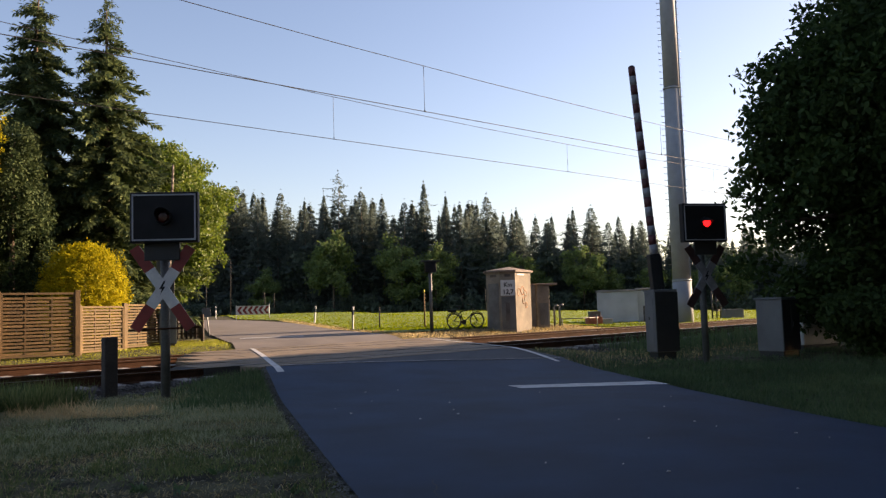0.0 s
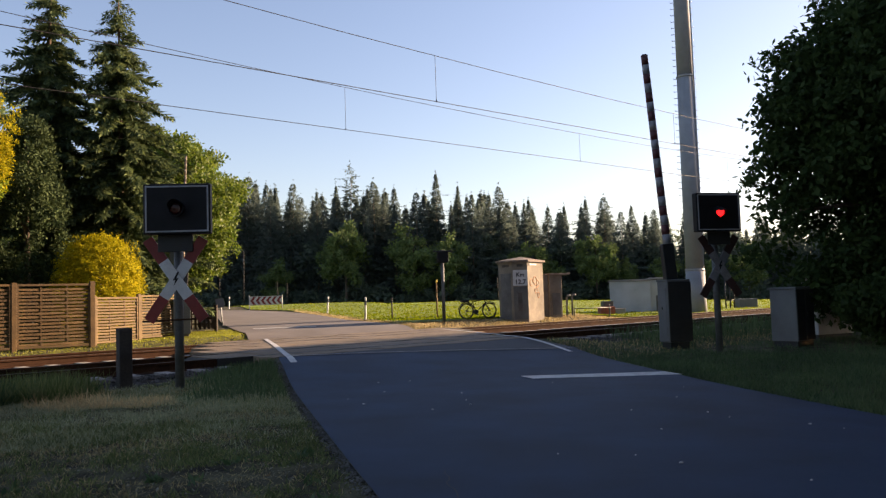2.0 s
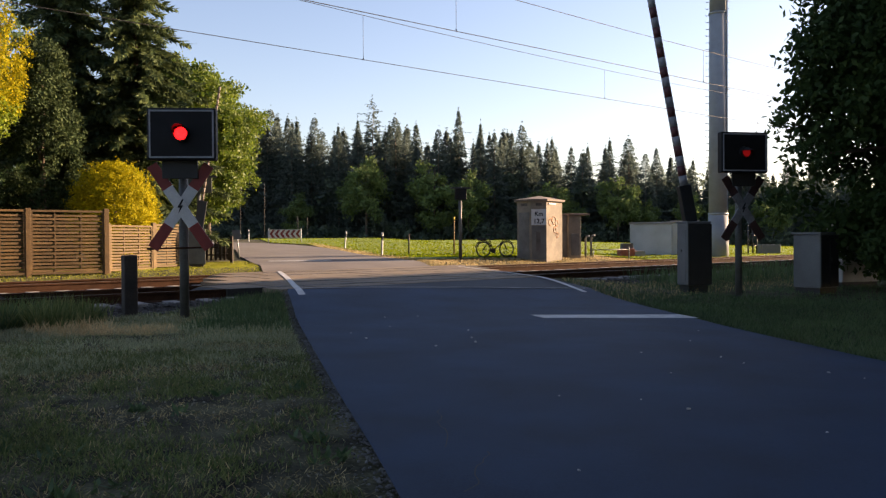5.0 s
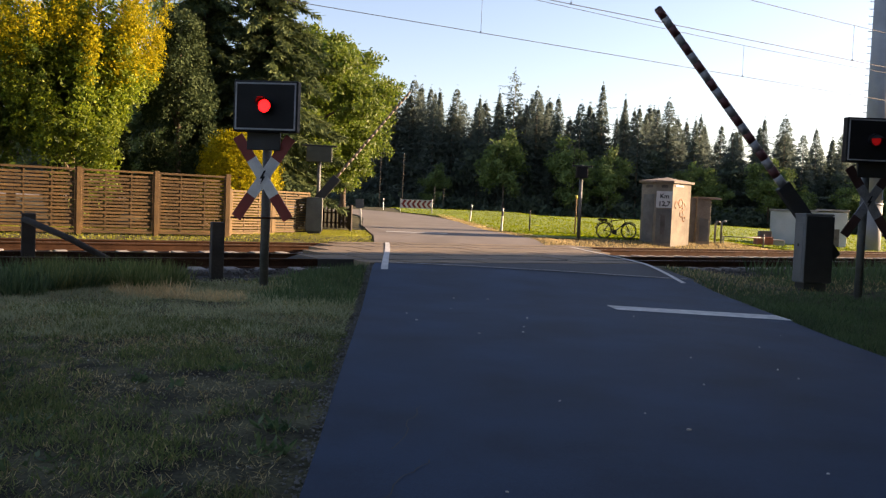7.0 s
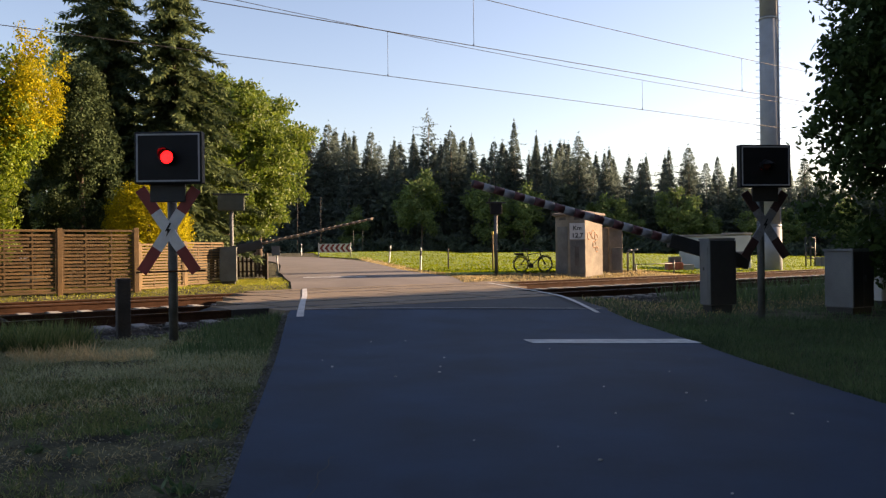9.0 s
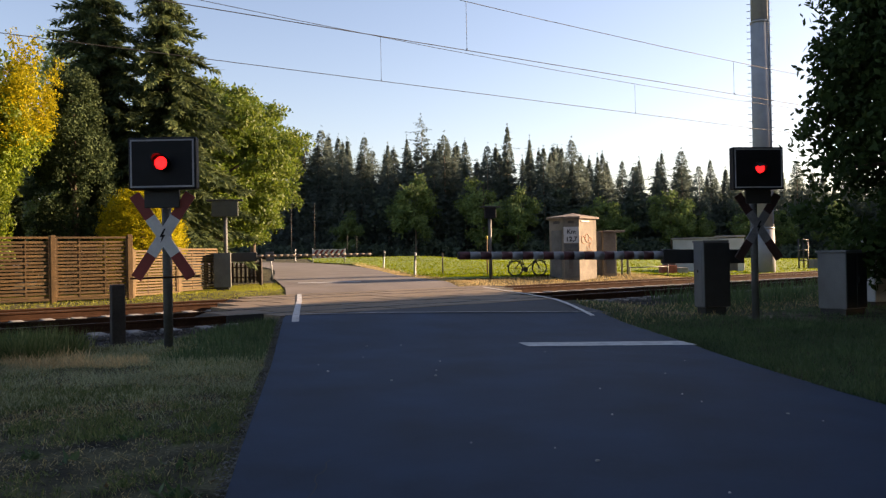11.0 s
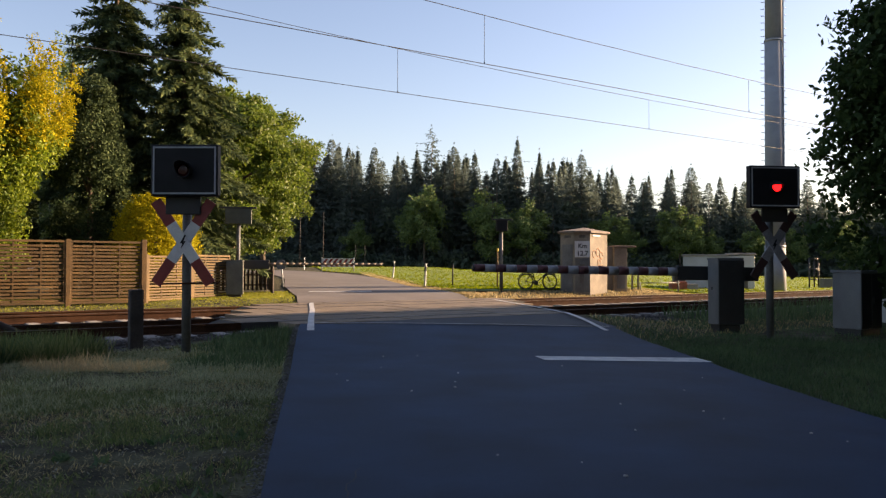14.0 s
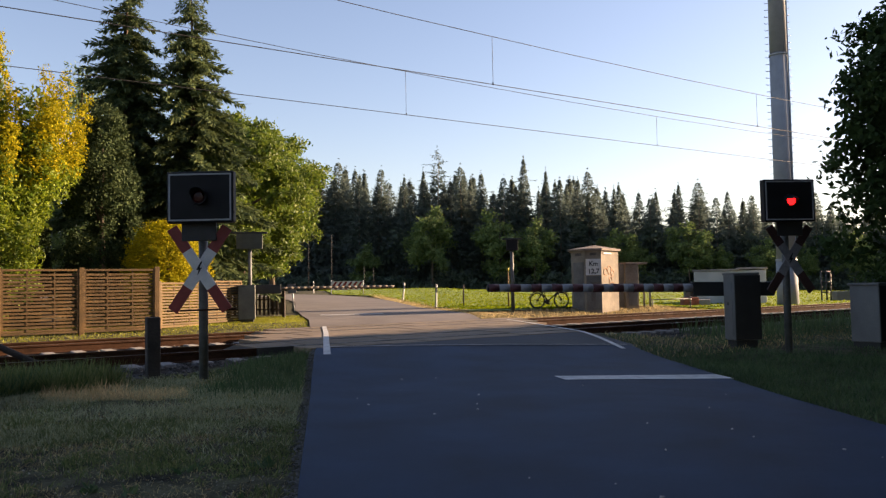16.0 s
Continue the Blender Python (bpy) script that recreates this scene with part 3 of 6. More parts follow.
# red lamp drums: three faces, lit, fading and dark, turned to flash
def lamp_drum(th, bx, y0, bz):
    d = new("red_lamp")
    d.parent = th
    d.location = (bx, y0 + 0.068, bz)
    for nm, ang, m, lab in (("lit_lens", 0, GLOW, "glowing red lens"), ("fading_lens", 120, GLOW_LOW, "fading red lens"), ("dark_lens", 240, LENS, "unlit dark red lens")):
        turn = Matrix.Rotation(radians(-ang), 4, "Z")
        bm = bmesh.new()
        n, rr = 24, 0.094
        c = bm.verts.new((0, -0.098, 0))
        ring1 = [bm.verts.new((rr * 0.7 * math.cos(6.2832 * i / n), -0.091, rr * 0.7 * math.sin(6.2832 * i / n))) for i in range(n)]
        ring2 = [bm.verts.new((rr * math.cos(6.2832 * i / n), -0.070, rr * math.sin(6.2832 * i / n))) for i in range(n)]
        for i in range(n):
            k = (i + 1) % n
            bm.faces.new((c, ring1[i], ring1[k]))
            bm.faces.new((ring1[i], ring2[i], ring2[k], ring1[k]))
        bmesh.ops.transform(bm, matrix=turn, verts=bm.verts)
        part(nm, bm, m, d, lab)
    part("lens_carrier", prism([(0.098, -0.066), (0.0, 0.110), (-0.098, -0.066)], -0.094, 0.094), BLACK, d)
    return d


SIG_L = crossing_signal((-5.02, 11.80, -0.02), 7.0, (0.06, 2.755), 0.99, 0.76, 1.70,
                        "black crossing signal above a red and white cross on the verge", bar=True)
SIG_R = crossing_signal((4.57, 16.55, 0.03), 15.0, (-0.06, 2.82), 1.01, 0.80, 1.72,
                        "black crossing signal above a shade-coloured cross beside a barrier", fields=(SHADED_WHITE, SHADED_RED), visor=0.10)
SIG_F = crossing_signal((-1.62, 32.38, ground_z(-1.62, 32.38)), 18.0, (0.0, 2.62), 0.46, 0.46, 1.6,
                        "crossing signal seen from behind beside the bicycle", front=False, post_top=2.9, has_cross=False, back_m=BLACK)
far_l = rd(28.6, -1.15)
SIG_B = crossing_signal((far_l.x, far_l.y, ground_z(far_l.x, far_l.y)), 18.0, (0.0, 2.72), 0.88, 0.55, 1.6,
                        "grey back of a crossing signal behind the far barrier", front=False, post_top=3.0, has_cross=False, back_m=SMOKED)
DRUM_L = lamp_drum(SIG_L, 0.06, -0.375, 2.755)
DRUM_R = lamp_drum(SIG_R, -0.06, -0.375, 2.82)


def barrier(base, yaw, side, body_h, body_w, hub_z, length, label, m_body, boom_cols, bracket=1.15, tail=0.75, body_d=0.62, front_m=None, hub_x=0.0, rad=(0.092, 0.080)):
    """A barrier drive; its boom lies along local -x (side -1) or +x (side +1) when closed and turns about local y at the hub."""
    th = empty("barrier", pose(base[0], base[1], base[2], 0, 0, yaw), label, "level crossing barrier", "half barriers")
    bd = part("drive_housing", box(-body_w / 2, -body_d / 2, 0.06, body_w / 2, body_d / 2, body_h, bevel=0.03), m_body, th, "boxy drive housing")
    part("plinth", box(-body_w / 2 + 0.05, -body_d / 2 + 0.04, -0.25, body_w / 2 - 0.05, body_d / 2 - 0.04, 0.06, bevel=0.01), DARKGREY, th)
    part("front_cover", box(-body_w / 2 + 0.012, -body_d / 2 - 0.022, 0.08, body_w / 2 + 0.012, -body_d / 2 - 0.002, body_h - 0.03, bevel=0.008), front_m, bd, "dark front cover plate")
    part("lid", box(-body_w / 2 - 0.01, -body_d / 2 - 0.01, body_h - 0.02, body_w / 2 + 0.01, body_d / 2 + 0.01, body_h + 0.025, bevel=0.012), m_body, bd)
    part("service_door", box(-body_w / 2 - 0.012, -body_d / 2 + 0.06, 0.16, -body_w / 2 + 0.002, body_d / 2 - 0.06, body_h - 0.16, bevel=0.004), m_body, bd)
    part("door_lock", box(-body_w / 2 - 0.026, -0.02, body_h * 0.55, -body_w / 2 - 0.010, 0.02, body_h * 0.55 + 0.06, bevel=0.004), DARKGREY, bd)
    arm = new("boom_arm")
    arm.parent = th
    arm.location = (hub_x, body_d / 2 + 0.15, hub_z)
    sx = side
    part("counterweight", box(*sorted((-sx * tail, sx * -0.12))[:1], -0.07, -0.17, max(-sx * tail, sx * -0.12), 0.07, 0.13, bevel=0.02), DARKGREY, arm, "dark counterweight")
    part("arm_bracket", box(min(-sx * 0.2, sx * bracket), -0.075, -0.17, max(-sx * 0.2, sx * bracket), 0.075, 0.13, bevel=0.02), DARKGREY, arm, "dark arm bracket")
    part("hub", tube([(0, -0.12, 0), (0, 0.14, 0)], 0.13, 18), DARKGREY, arm)
    n = boom_cols[2]
    seg = (length - bracket) / n
    r0, r1 = rad
    for i in range(n):
        a, b = bracket + seg * i, bracket + seg * (i + 1)
        ra, rb = r0 + (r1 - r0) * i / n, r0 + (r1 - r0) * (i + 1) / n
        part("boom_band", tube([(sx * a, 0, 0), (sx * b, 0, 0)], [ra, rb], 14), boom_cols[(i + boom_cols[3]) % 2], arm, "dark band" if boom_cols[(i + boom_cols[3]) % 2] in (BOOM_RED, BOOM_DARK) else "pale band")
    part("boom_tip", tube([(sx * length, 0, 0), (sx * (length + 0.03), 0, 0)], [r1, r1 * 0.7], 14), DARKGREY, arm)
    return th, arm


BAR_R, ARM_R = barrier((4.02, 17.92, 0.07), 18.7, -1, 1.43, 0.58, 1.14, 5.56,
                       "grey barrier drive with a red and white boom on the verge", CABINET, (BOOM_WHITE, BOOM_RED, 20, 0), front_m=DARKGREY, body_d=0.42, hub_x=0.22)
bl = rd(27.75, -1.2)
BAR_L, ARM_L = barrier((bl.x, bl.y, ground_z(bl.x, bl.y)), 18.7, 1, 1.18, 0.52, 1.08, 4.95,
                       "weathered grey barrier drive with a pale boom before a picket fence", GREYGREEN, (BOOM_PALE, BOOM_DARK, 18, 1), bracket=1.1, tail=0.9, front_m=GREYGREEN, rad=(0.048, 0.040))


# ---------------------------------------------------------------- posts and cabinets on the near side
def wooden_post(x, y, h, r, label):
    th = empty("wooden_post", pose(x, y, ground_z(x, y), 0, 0, rng.uniform(0, 90)), label, "post", "old rail-side posts")
    bm = bmesh.new()
    add_box(bm, -r, -r, -0.3, r, r, h, bevel=0.018)
    for v in bm.verts:
        v.co += Vector((noise.noise(v.co * 3), noise.noise(v.co * 3 + Vector((7, 0, 0))), 0)) * 0.012
    part("post", bm, POSTWOOD, th)
    return th


wooden_post(-6.05, 12.20, 0.93, 0.10, "dark square sleeper post beside the crossing signal")
WP2 = wooden_post(-9.75, 12.35, 0.93, 0.11, "dark square sleeper post in tall grass beside the track")
th = empty("fallen_rail_bar", Matrix.Identity(4), "weathered round bar sloping from a post into the grass", "barrier bar")
part("bar", tube([(-9.72, 12.2, 0.86), (-9.0, 12.45, 0.55), (-8.2, 12.7, 0.12)], 0.055, 10), POSTWOOD, th)


def cabinet(base, yaw, w, d, h, m, label, cap=True, name="switch_cabinet", door_m=None):
    th = empty(name, pose(base[0], base[1], base[2], 0, 0, yaw), label, "cabinet", "lineside cabinets")
    bd = part("body", box(-w / 2, -d / 2, 0.08, w / 2, d / 2, h, bevel=0.015), m, th)
    part("plinth", box(-w / 2 + 0.03, -d / 2 + 0.03, -0.3, w / 2 - 0.03, d / 2 - 0.03, 0.08), DARKGREY, th)
    if cap:
        part("roof", box(-w / 2 - 0.03, -d / 2 - 0.03, h, w / 2 + 0.03, d / 2 + 0.03, h + 0.05, bevel=0.012), m, th)
    for sx in (-0.5, 0.0):
        part("door", box(sx * w + 0.012, -d / 2 - 0.014, 0.10, (sx + 0.5) * w - 0.012, -d / 2 + 0.004, h - 0.02, bevel=0.004), door_m or m, bd)
    part("handle", box(0.05, -d / 2 - 0.035, h * 0.5, 0.08, -d / 2 - 0.012, h * 0.5 + 0.12, bevel=0.005), DARKGREY, bd, "dark handle")
    return th

# Door side takes dark grey to imitate the shade of the oak on it.
cabinet((6.62, 17.9, 0.0), 38.0, 0.70, 0.62, 1.22, CABINET, "grey lineside switch cabinet with doors coloured dark for shade", door_m=DARKGREY)
cabinet((8.35, 20.2, 0.0), 22.0, 1.15, 0.6, 1.45, CABWHITE, "white lineside cabinet half hidden by the oak", name="white_cabinet")


# ---------------------------------------------------------------- behind the railway
def hut():
    g = ground_z(1.7, 34.5)
    poly = [(-0.98, -0.15), (-0.42, -0.75), (0.22, -0.70), (0.98, 0.55), (0.25, 1.60), (-0.85, 1.20)]
    th = empty("signal_hut", pose(1.70, 34.50, g), "weathered concrete signal hut with faint orange scrawl", "hut")
    part("wall", prism(poly, -0.2, 2.42), HUTWALL, th, "stained buff rendered walls")
    bm = bmesh.new()
    big = [(x * 1.13, (y - 0.3) * 1.13 + 0.3) for x, y in poly]
    a = [bm.verts.new((x, y, 2.42)) for x, y in big]
    b = [bm.verts.new((x, y, 2.50)) for x, y in big]
    top = bm.verts.new((0.0, 0.3, 2.68))
    bm.faces.new(a[::-1])
    for i in range(6):
        j = (i + 1) % 6
        bm.faces.new((a[i], a[j], b[j], b[i]))
        bm.faces.new((b[i], b[j], top))
    part("roof", bm, SLATE, th, "brown shallow hipped roof")

    def on_face(i, u0, u1, z0, z1, out=0.02, inset=0.0):
        p, q = Vector((*poly[i], 0)), Vector((*poly[i + 1], 0))
        d = q - p
        n = Vector((d.y, -d.x, 0)).normalized()
        bm = bmesh.new()
        vs = []
        for o in (-0.01, out):
            vs += [bm.verts.new(p + d * u + n * o + Vector((0, 0, z))) for u, z in ((u0, z0), (u1, z0), (u1, z1), (u0, z1))]
        for f in ((0, 3, 2, 1), (4, 5, 6, 7), (0, 1, 5, 4), (1, 2, 6, 5), (2, 3, 7, 6), (3, 0, 4, 7)):
            bm.faces.new([vs[k] for k in f])
        return bm, p, d, n
    part("door", on_face(0, 0.18, 0.88, 0.02, 1.95, 0.025)[0], HUTGREY, th, "grey door in the narrow side")
    part("lower_panel", on_face(1, 0.05, 0.95, 0.0, 1.38, 0.015)[0], HUTGREY, th, "grey stained panel under the sign")
    part("slot", on_face(1, 0.32, 0.60, 0.35, 1.15, 0.03)[0], HUTDARK, th)
    part("meter_box", on_face(1, 0.38, 0.78, 1.12, 1.32, 0.07)[0], HUTGREY, th)
    for f, u0, u1 in ((0, 0.3, 0.75), (1, 0.3, 0.7)):
        part("vent", on_face(f, u0, u1, 2.22, 2.33, 0.012)[0], HUTDARK, th, "dark vent slit under the eaves")
    part("eaves_strip", on_face(2, 0.12, 0.55, 2.28, 2.34, 0.03)[0], CABWHITE, th)
    bm, p, d, n = on_face(1, 0.02, 0.98, 1.42, 2.08, 0.03)
    sg = part("kilometre_sign", bm, WHITE, th, "white kilometre board")
    face = Matrix((d.normalized(), Vector((0, 0, 1)), n)).transposed().to_4x4()
    for text, zz, sz in (("Km", 1.80, 0.25), ("12,7", 1.49, 0.27)):
        c = bpy.data.curves.new("lettering", "FONT")
        c.body, c.size, c.align_x, c.extrude, c.offset = text, sz, "CENTER", 0.003, 0.006
        t = new("lettering_curve", c)
        me = bpy.data.meshes.new_from_object(t)
        bpy.data.objects.remove(t)
        me.materials.append(BLACK)
        lo = new("lettering", me)
        lo.parent = sg
        lo.matrix_local = Matrix.Translation(p + d * 0.5 + n * 0.036 + Vector((0, 0, zz))) @ face
    # scrawl on the sunlit side: a few loops of orange paint
    p, q = Vector((*poly[2], 0)), Vector((*poly[3], 0))
    d = (q - p)
    n = Vector((d.y, -d.x, 0)).normalized()
    r5 = random.Random(8)
    for u, z, s in ((0.22, 1.55, 0.16), (0.45, 1.62, 0.18), (0.62, 1.5, 0.15), (0.5, 1.2, 0.14), (0.66, 1.0, 0.12)):
        pts = []
        for k in range(15):
            t = k / 14 * r5.uniform(5.0, 6.4)
            pts.append(p + d * u + d.normalized() * math.cos(t) * s * r5.uniform(0.7, 1) + n * 0.006 + Vector((0, 0, z + math.sin(t) * s)))
        part("scrawl", tube(pts, 0.014, 5), SCRAWL, th, "faded orange paint scrawl")


SCRAWL = mat("orange_paint", (0.42, 0.19, 0.09), 0.8, var=0.2, bump=0)
hut()


def relay_box():
    g = ground_z(3.15, 36.2)
    th = empty("relay_box", pose(3.15, 36.15, g, 0, 0, 25), "brown concrete relay box with a slab roof beside the hut", "cabinet")
    part("body", box(-0.32, -0.35, -0.1, 0.32, 0.35, 1.82, bevel=0.015), HUTWALL, th)
    part("slab_roof", box(-0.36, -0.42, 1.82, 0.72, 0.42, 1.90, bevel=0.012), SLATE, th, "overhanging slab roof")
    part("side_leaf", box(-0.55, -0.25, 0.0, -0.33, 0.25, 1.85, bevel=0.01), HUTGREY, th)
    part("lower_leaf", box(-0.2, -0.38, 0.05, 0.22, -0.352, 1.02, bevel=0.008), HUTGREY, th)


relay_box()
for x, y, h in ((3.85, 36.55, 0.92), (4.12, 36.75, 0.95)):
    g = ground_z(x, y)
    th = empty("vent_pipe", pose(x, y, g, 0, 0, 20), "pale bent vent pipe behind the track", "pipe", "vent pipes")
    part("pipe", tube([(0, 0, -0.1), (0, 0, h - 0.08), (0.03, 0, h - 0.02), (0.12, 0, h), (0.2, 0, h)], 0.045, 10), CABINET, th)
th = empty("low_rail", pose(4.7, 37.1, ground_z(4.7, 37.1), 0, 0, 30), "low grey pipe rail beside the hut", "rail")
part("rail", tube([(-0.6, 0, 0.34), (1.55, 0, 0.34)], 0.022, 8), GREYGREEN, th)
for x in (-0.55, 1.5):
    part("leg", tube([(x, 0, -0.1), (x, 0, 0.5 if x > 0 else 0.34)], 0.03, 8), GREYGREEN, th)


def white_house():
    g = 0.10
    th = empty("equipment_house", pose(9.6, 47.6, g, 0, 0, -10), "white concrete equipment house with flat roof beyond the track", "equipment house")
    part("wall", box(-1.85, -1.2, -0.2, 0.45, 1.2, 1.85, bevel=0.02), CABWHITE, th, "white rendered wall")
    part("annex", box(0.45, -0.9, -0.2, 1.9, 1.2, 1.88, bevel=0.02), CABWHITE, th, "white annex")
    part("roof", box(-1.92, -1.27, 1.85, 0.5, 1.27, 1.96, bevel=0.02), CONCRETE, th, "grey flat roof slab")
    part("roof", box(0.40, -0.97, 1.93, 1.97, 1.27, 2.03, bevel=0.02), CONCRETE, th, "grey flat roof slab")
    part("door", box(0.75, -0.93, 0.0, 1.55, -0.898, 1.0, bevel=0.01), HUTDARK, th, "dark hatch")


white_house()
th = empty("concrete_cable_box", pose(7.2, 44.2, ground_z(7.2, 44.2), 0, 0, 10), "grey and red cable box in the dry grass", "cable box")
part("box", box(-0.7, -0.3, -0.2, 0.1, 0.3, 0.42, bevel=0.02), BRICK, th, "faded red crate")
part("cover", box(0.12, -0.25, -0.2, 0.7, 0.25, 0.30, bevel=0.02), CONCRETE, th)
part("grey_box", box(-0.45, 0.1, -0.1, 0.15, 0.5, 0.72, bevel=0.02), GREYGREEN, th)


def mast():
    g = ground_z(11.8, 44.1)
    th = empty("radio_mast", pose(11.8, 44.1, g), "tall tapered steel radio mast with climbing pegs", "mast")
    segs = [(-0.3, 0.53), (2.3, 0.51), (2.3, 0.49), (13.0, 0.445), (13.0, 0.43), (24.0, 0.38)]
    part("shaft", tube([(0, 0, z) for z, _ in segs[:2]], [r for _, r in segs[:2]], 28), MAST, th)
    part("shaft", tube([(0, 0, z) for z, _ in segs[2:4]], [r for _, r in segs[2:4]], 28), MAST, th)
    part("shaft", tube([(0, 0, z) for z, _ in segs[4:]], [r for _, r in segs[4:]], 28), MAST, th)
    for z, r in ((2.3, 0.525), (13.0, 0.475)):
        part("flange", tube([(0, 0, z - 0.05), (0, 0, z + 0.05)], r, 28), GALV, th)
    peg = mesh_of("peg", tube([(0, 0, 0), (0.17, 0, 0), (0.17, 0, 0.05)], 0.017, 6), GALV)
    k = 0
    z = 3.2
    while z < 18:
        r = 0.49 - (z - 2.3) * 0.0042
        for ang in (18 + 4, 18 + 180 - 10):
            o = part("peg", peg, GALV, th)
            o.location, o.rotation_euler = (math.cos(radians(ang - 18)) * r, math.sin(radians(ang - 18)) * r, z), (0, 0, radians(ang - 18))
        z += 0.36
    part("cable_duct", box(0.36, -0.33, 2.5, 0.42, -0.27, 18), MAST, th, "cable duct along the shaft")


mast()

# small masts and a fence far along the line
th = empty("lineside_frame", pose(15.6, 50.5, ground_z(15.6, 50.5), 0, 0, 10), "small dark lineside frame with a grey box", "frame")
for x in (-0.25, 0.05, 0.3):
    part("leg", tube([(x, 0, -0.2), (x, 0, 1.75)], 0.045, 8), DARKGREY, th)
for z in (0.5, 1.1, 1.7):
    part("rung", tube([(-0.25, 0, z), (0.3, 0, z)], 0.04, 8), DARKGREY, th)
part("box", box(0.5, -0.3, 0.0, 1.7, 0.3, 0.55, bevel=0.02), CABINET, th, "grey box")


# ---------------------------------------------------------------- overhead wires
def wire(name, pts, r, label):
    th = empty(name, Matrix.Identity(4), label, "overhead wire", "overhead line")
    part("wire", tube(pts, r, 5), WIRE, th)
    return th


for pc, z_c, z_m, s_m, drops in ((15.65, 6.35, 7.40, 25.0, (-20.7, -9.6, 1.6, 12.7, 23.5, 34.5, 45.5)), (20.40, 6.53, 7.62, 28.0, (-20.0, -9.0, 2.1, 13.1, 24.2, 35.3, 46.4))):
    ss = list(range(-70, 175, 5))

    def mess(s):
        return z_m + 0.0010 * min(abs(s - s_m), 34) ** 2
    cw = wire("contact_wire", [tr(s, pc, z_c) for s in ss], 0.010, "thin dark contact wire above the track")
    part("messenger_wire", tube([tr(s, pc, mess(s)) for s in ss], 0.009, 5), WIRE, cw)
    for s in drops:
        part("dropper", tube([tr(s, pc, z_c), tr(s, pc, mess(s))], 0.006, 5), WIRE, cw)
        part("dropper_clip", box(-0.014, -0.014, -0.03, 0.014, 0.014, 0.03, Matrix.Translation(tr(s, pc, z_c + 0.02))), WIRE, cw)


# ---------------------------------------------------------------- fences
def fence_post(x0, w, h):
    return box(x0 - w / 2, -0.05, -0.2, x0 + w / 2, 0.05, h, bevel=0.008)


def slat_me(name, length, thick, m, seed):
    """A thin slat woven in front of and behind the battens."""
    bm = bmesh.new()
    n = 12
    r7 = random.Random(seed)
    rows = []
    for i in range(n + 1):
        x = -length / 2 + length * i / n
        y = 0.010 * math.cos(math.pi * 3 * i / n) * (1 if seed % 2 else -1)
        dz = r7.uniform(-0.002, 0.002)
        rows.append([bm.verts.new((x, y + a, z + dz)) for a, z in ((-0.006, -thick / 2), (0.006, -thick / 2), (0.006, thick / 2), (-0.006, thick / 2))])
    for a, b in zip(rows, rows[1:]):
        for k in range(4):
            bm.faces.new((a[k], a[(k + 1) % 4], b[(k + 1) % 4], b[k]))
    return mesh_of(name, bm, m)


def woven_panel(m, length, h, pitch, wood, label, group):
    th = new("fence_panel")
    th.parent = group
    th.matrix_world = m
    tagged(th, label)
    ms = [slat_me("slat", length - 0.14, pitch * 0.64, wood, k) for k in (0, 1)]
    part("post", fence_post(-length / 2, 0.13, h + 0.04), wood, th)
    for nm, z in (("bottom_rail", 0.07), ("top_rail", h - 0.03)):
        part(nm, box(-length / 2 + 0.07, -0.035, z - 0.03, length / 2 - 0.07, 0.035, z + 0.03, bevel=0.006), wood, th)
    for x in (-length / 2 + 0.09, length / 2 - 0.09):
        part("side_rail", box(x - 0.025, -0.034, 0.10, x + 0.025, 0.034, h - 0.06), wood, th)
    for u in (-1 / 6, 1 / 6):
        part("batten", box(u * length - 0.016, -0.012, 0.10, u * length + 0.016, 0.012, h - 0.06), wood, th)
    z, k = 0.14, 0
    while z < h - 0.08:
        o = part("slat", ms[k % 2], wood, th)
        o.location = (0, 0, z)
        z += pitch
        k += 1
    return th


def along(p0, p1):
    d = p1 - p0
    mid = (p0 + p1) / 2
    return Matrix.Translation((mid.x, mid.y, min(ground_z(p0.x, p0.y), ground_z(p1.x, p1.y)) - 0.02)) @ Matrix.Rotation(math.atan2(d.y, d.x), 4, "Z"), d.length


end = tr(6.78, 24.12)
TALL = empty("garden_fence", Matrix.Identity(4), "tall brown woven garden fence in evening sun", "fence", "garden fences")
LOW = empty("garden_fence", Matrix.Identity(4), "low pale woven garden fence beside a picket fence", "fence", "garden fences")
for k in range(9):
    a, b = tr(6.78 - 2.03 * (k + 1), 24.12), tr(6.78 - 2.03 * k, 24.12)
    m, ln = along(a, b)
    woven_panel(m, ln, 1.80, 0.094, WOOD, "brown woven panel", TALL)
po = part("end_post", fence_post(0, 0.14, 1.84), WOOD, TALL)
po.matrix_world = Matrix.Translation(at_ground(end)) @ Matrix.Rotation(TH, 4, "Z")
pts = [tr(6.88, 24.3), tr(8.5, 25.2), tr(10.1, 26.1)]
for a, b in zip(pts, pts[1:]):
    m, ln = along(a, b)
    woven_panel(m, ln, 1.38, 0.086, WOOD_PALE, "pale woven panel", LOW)


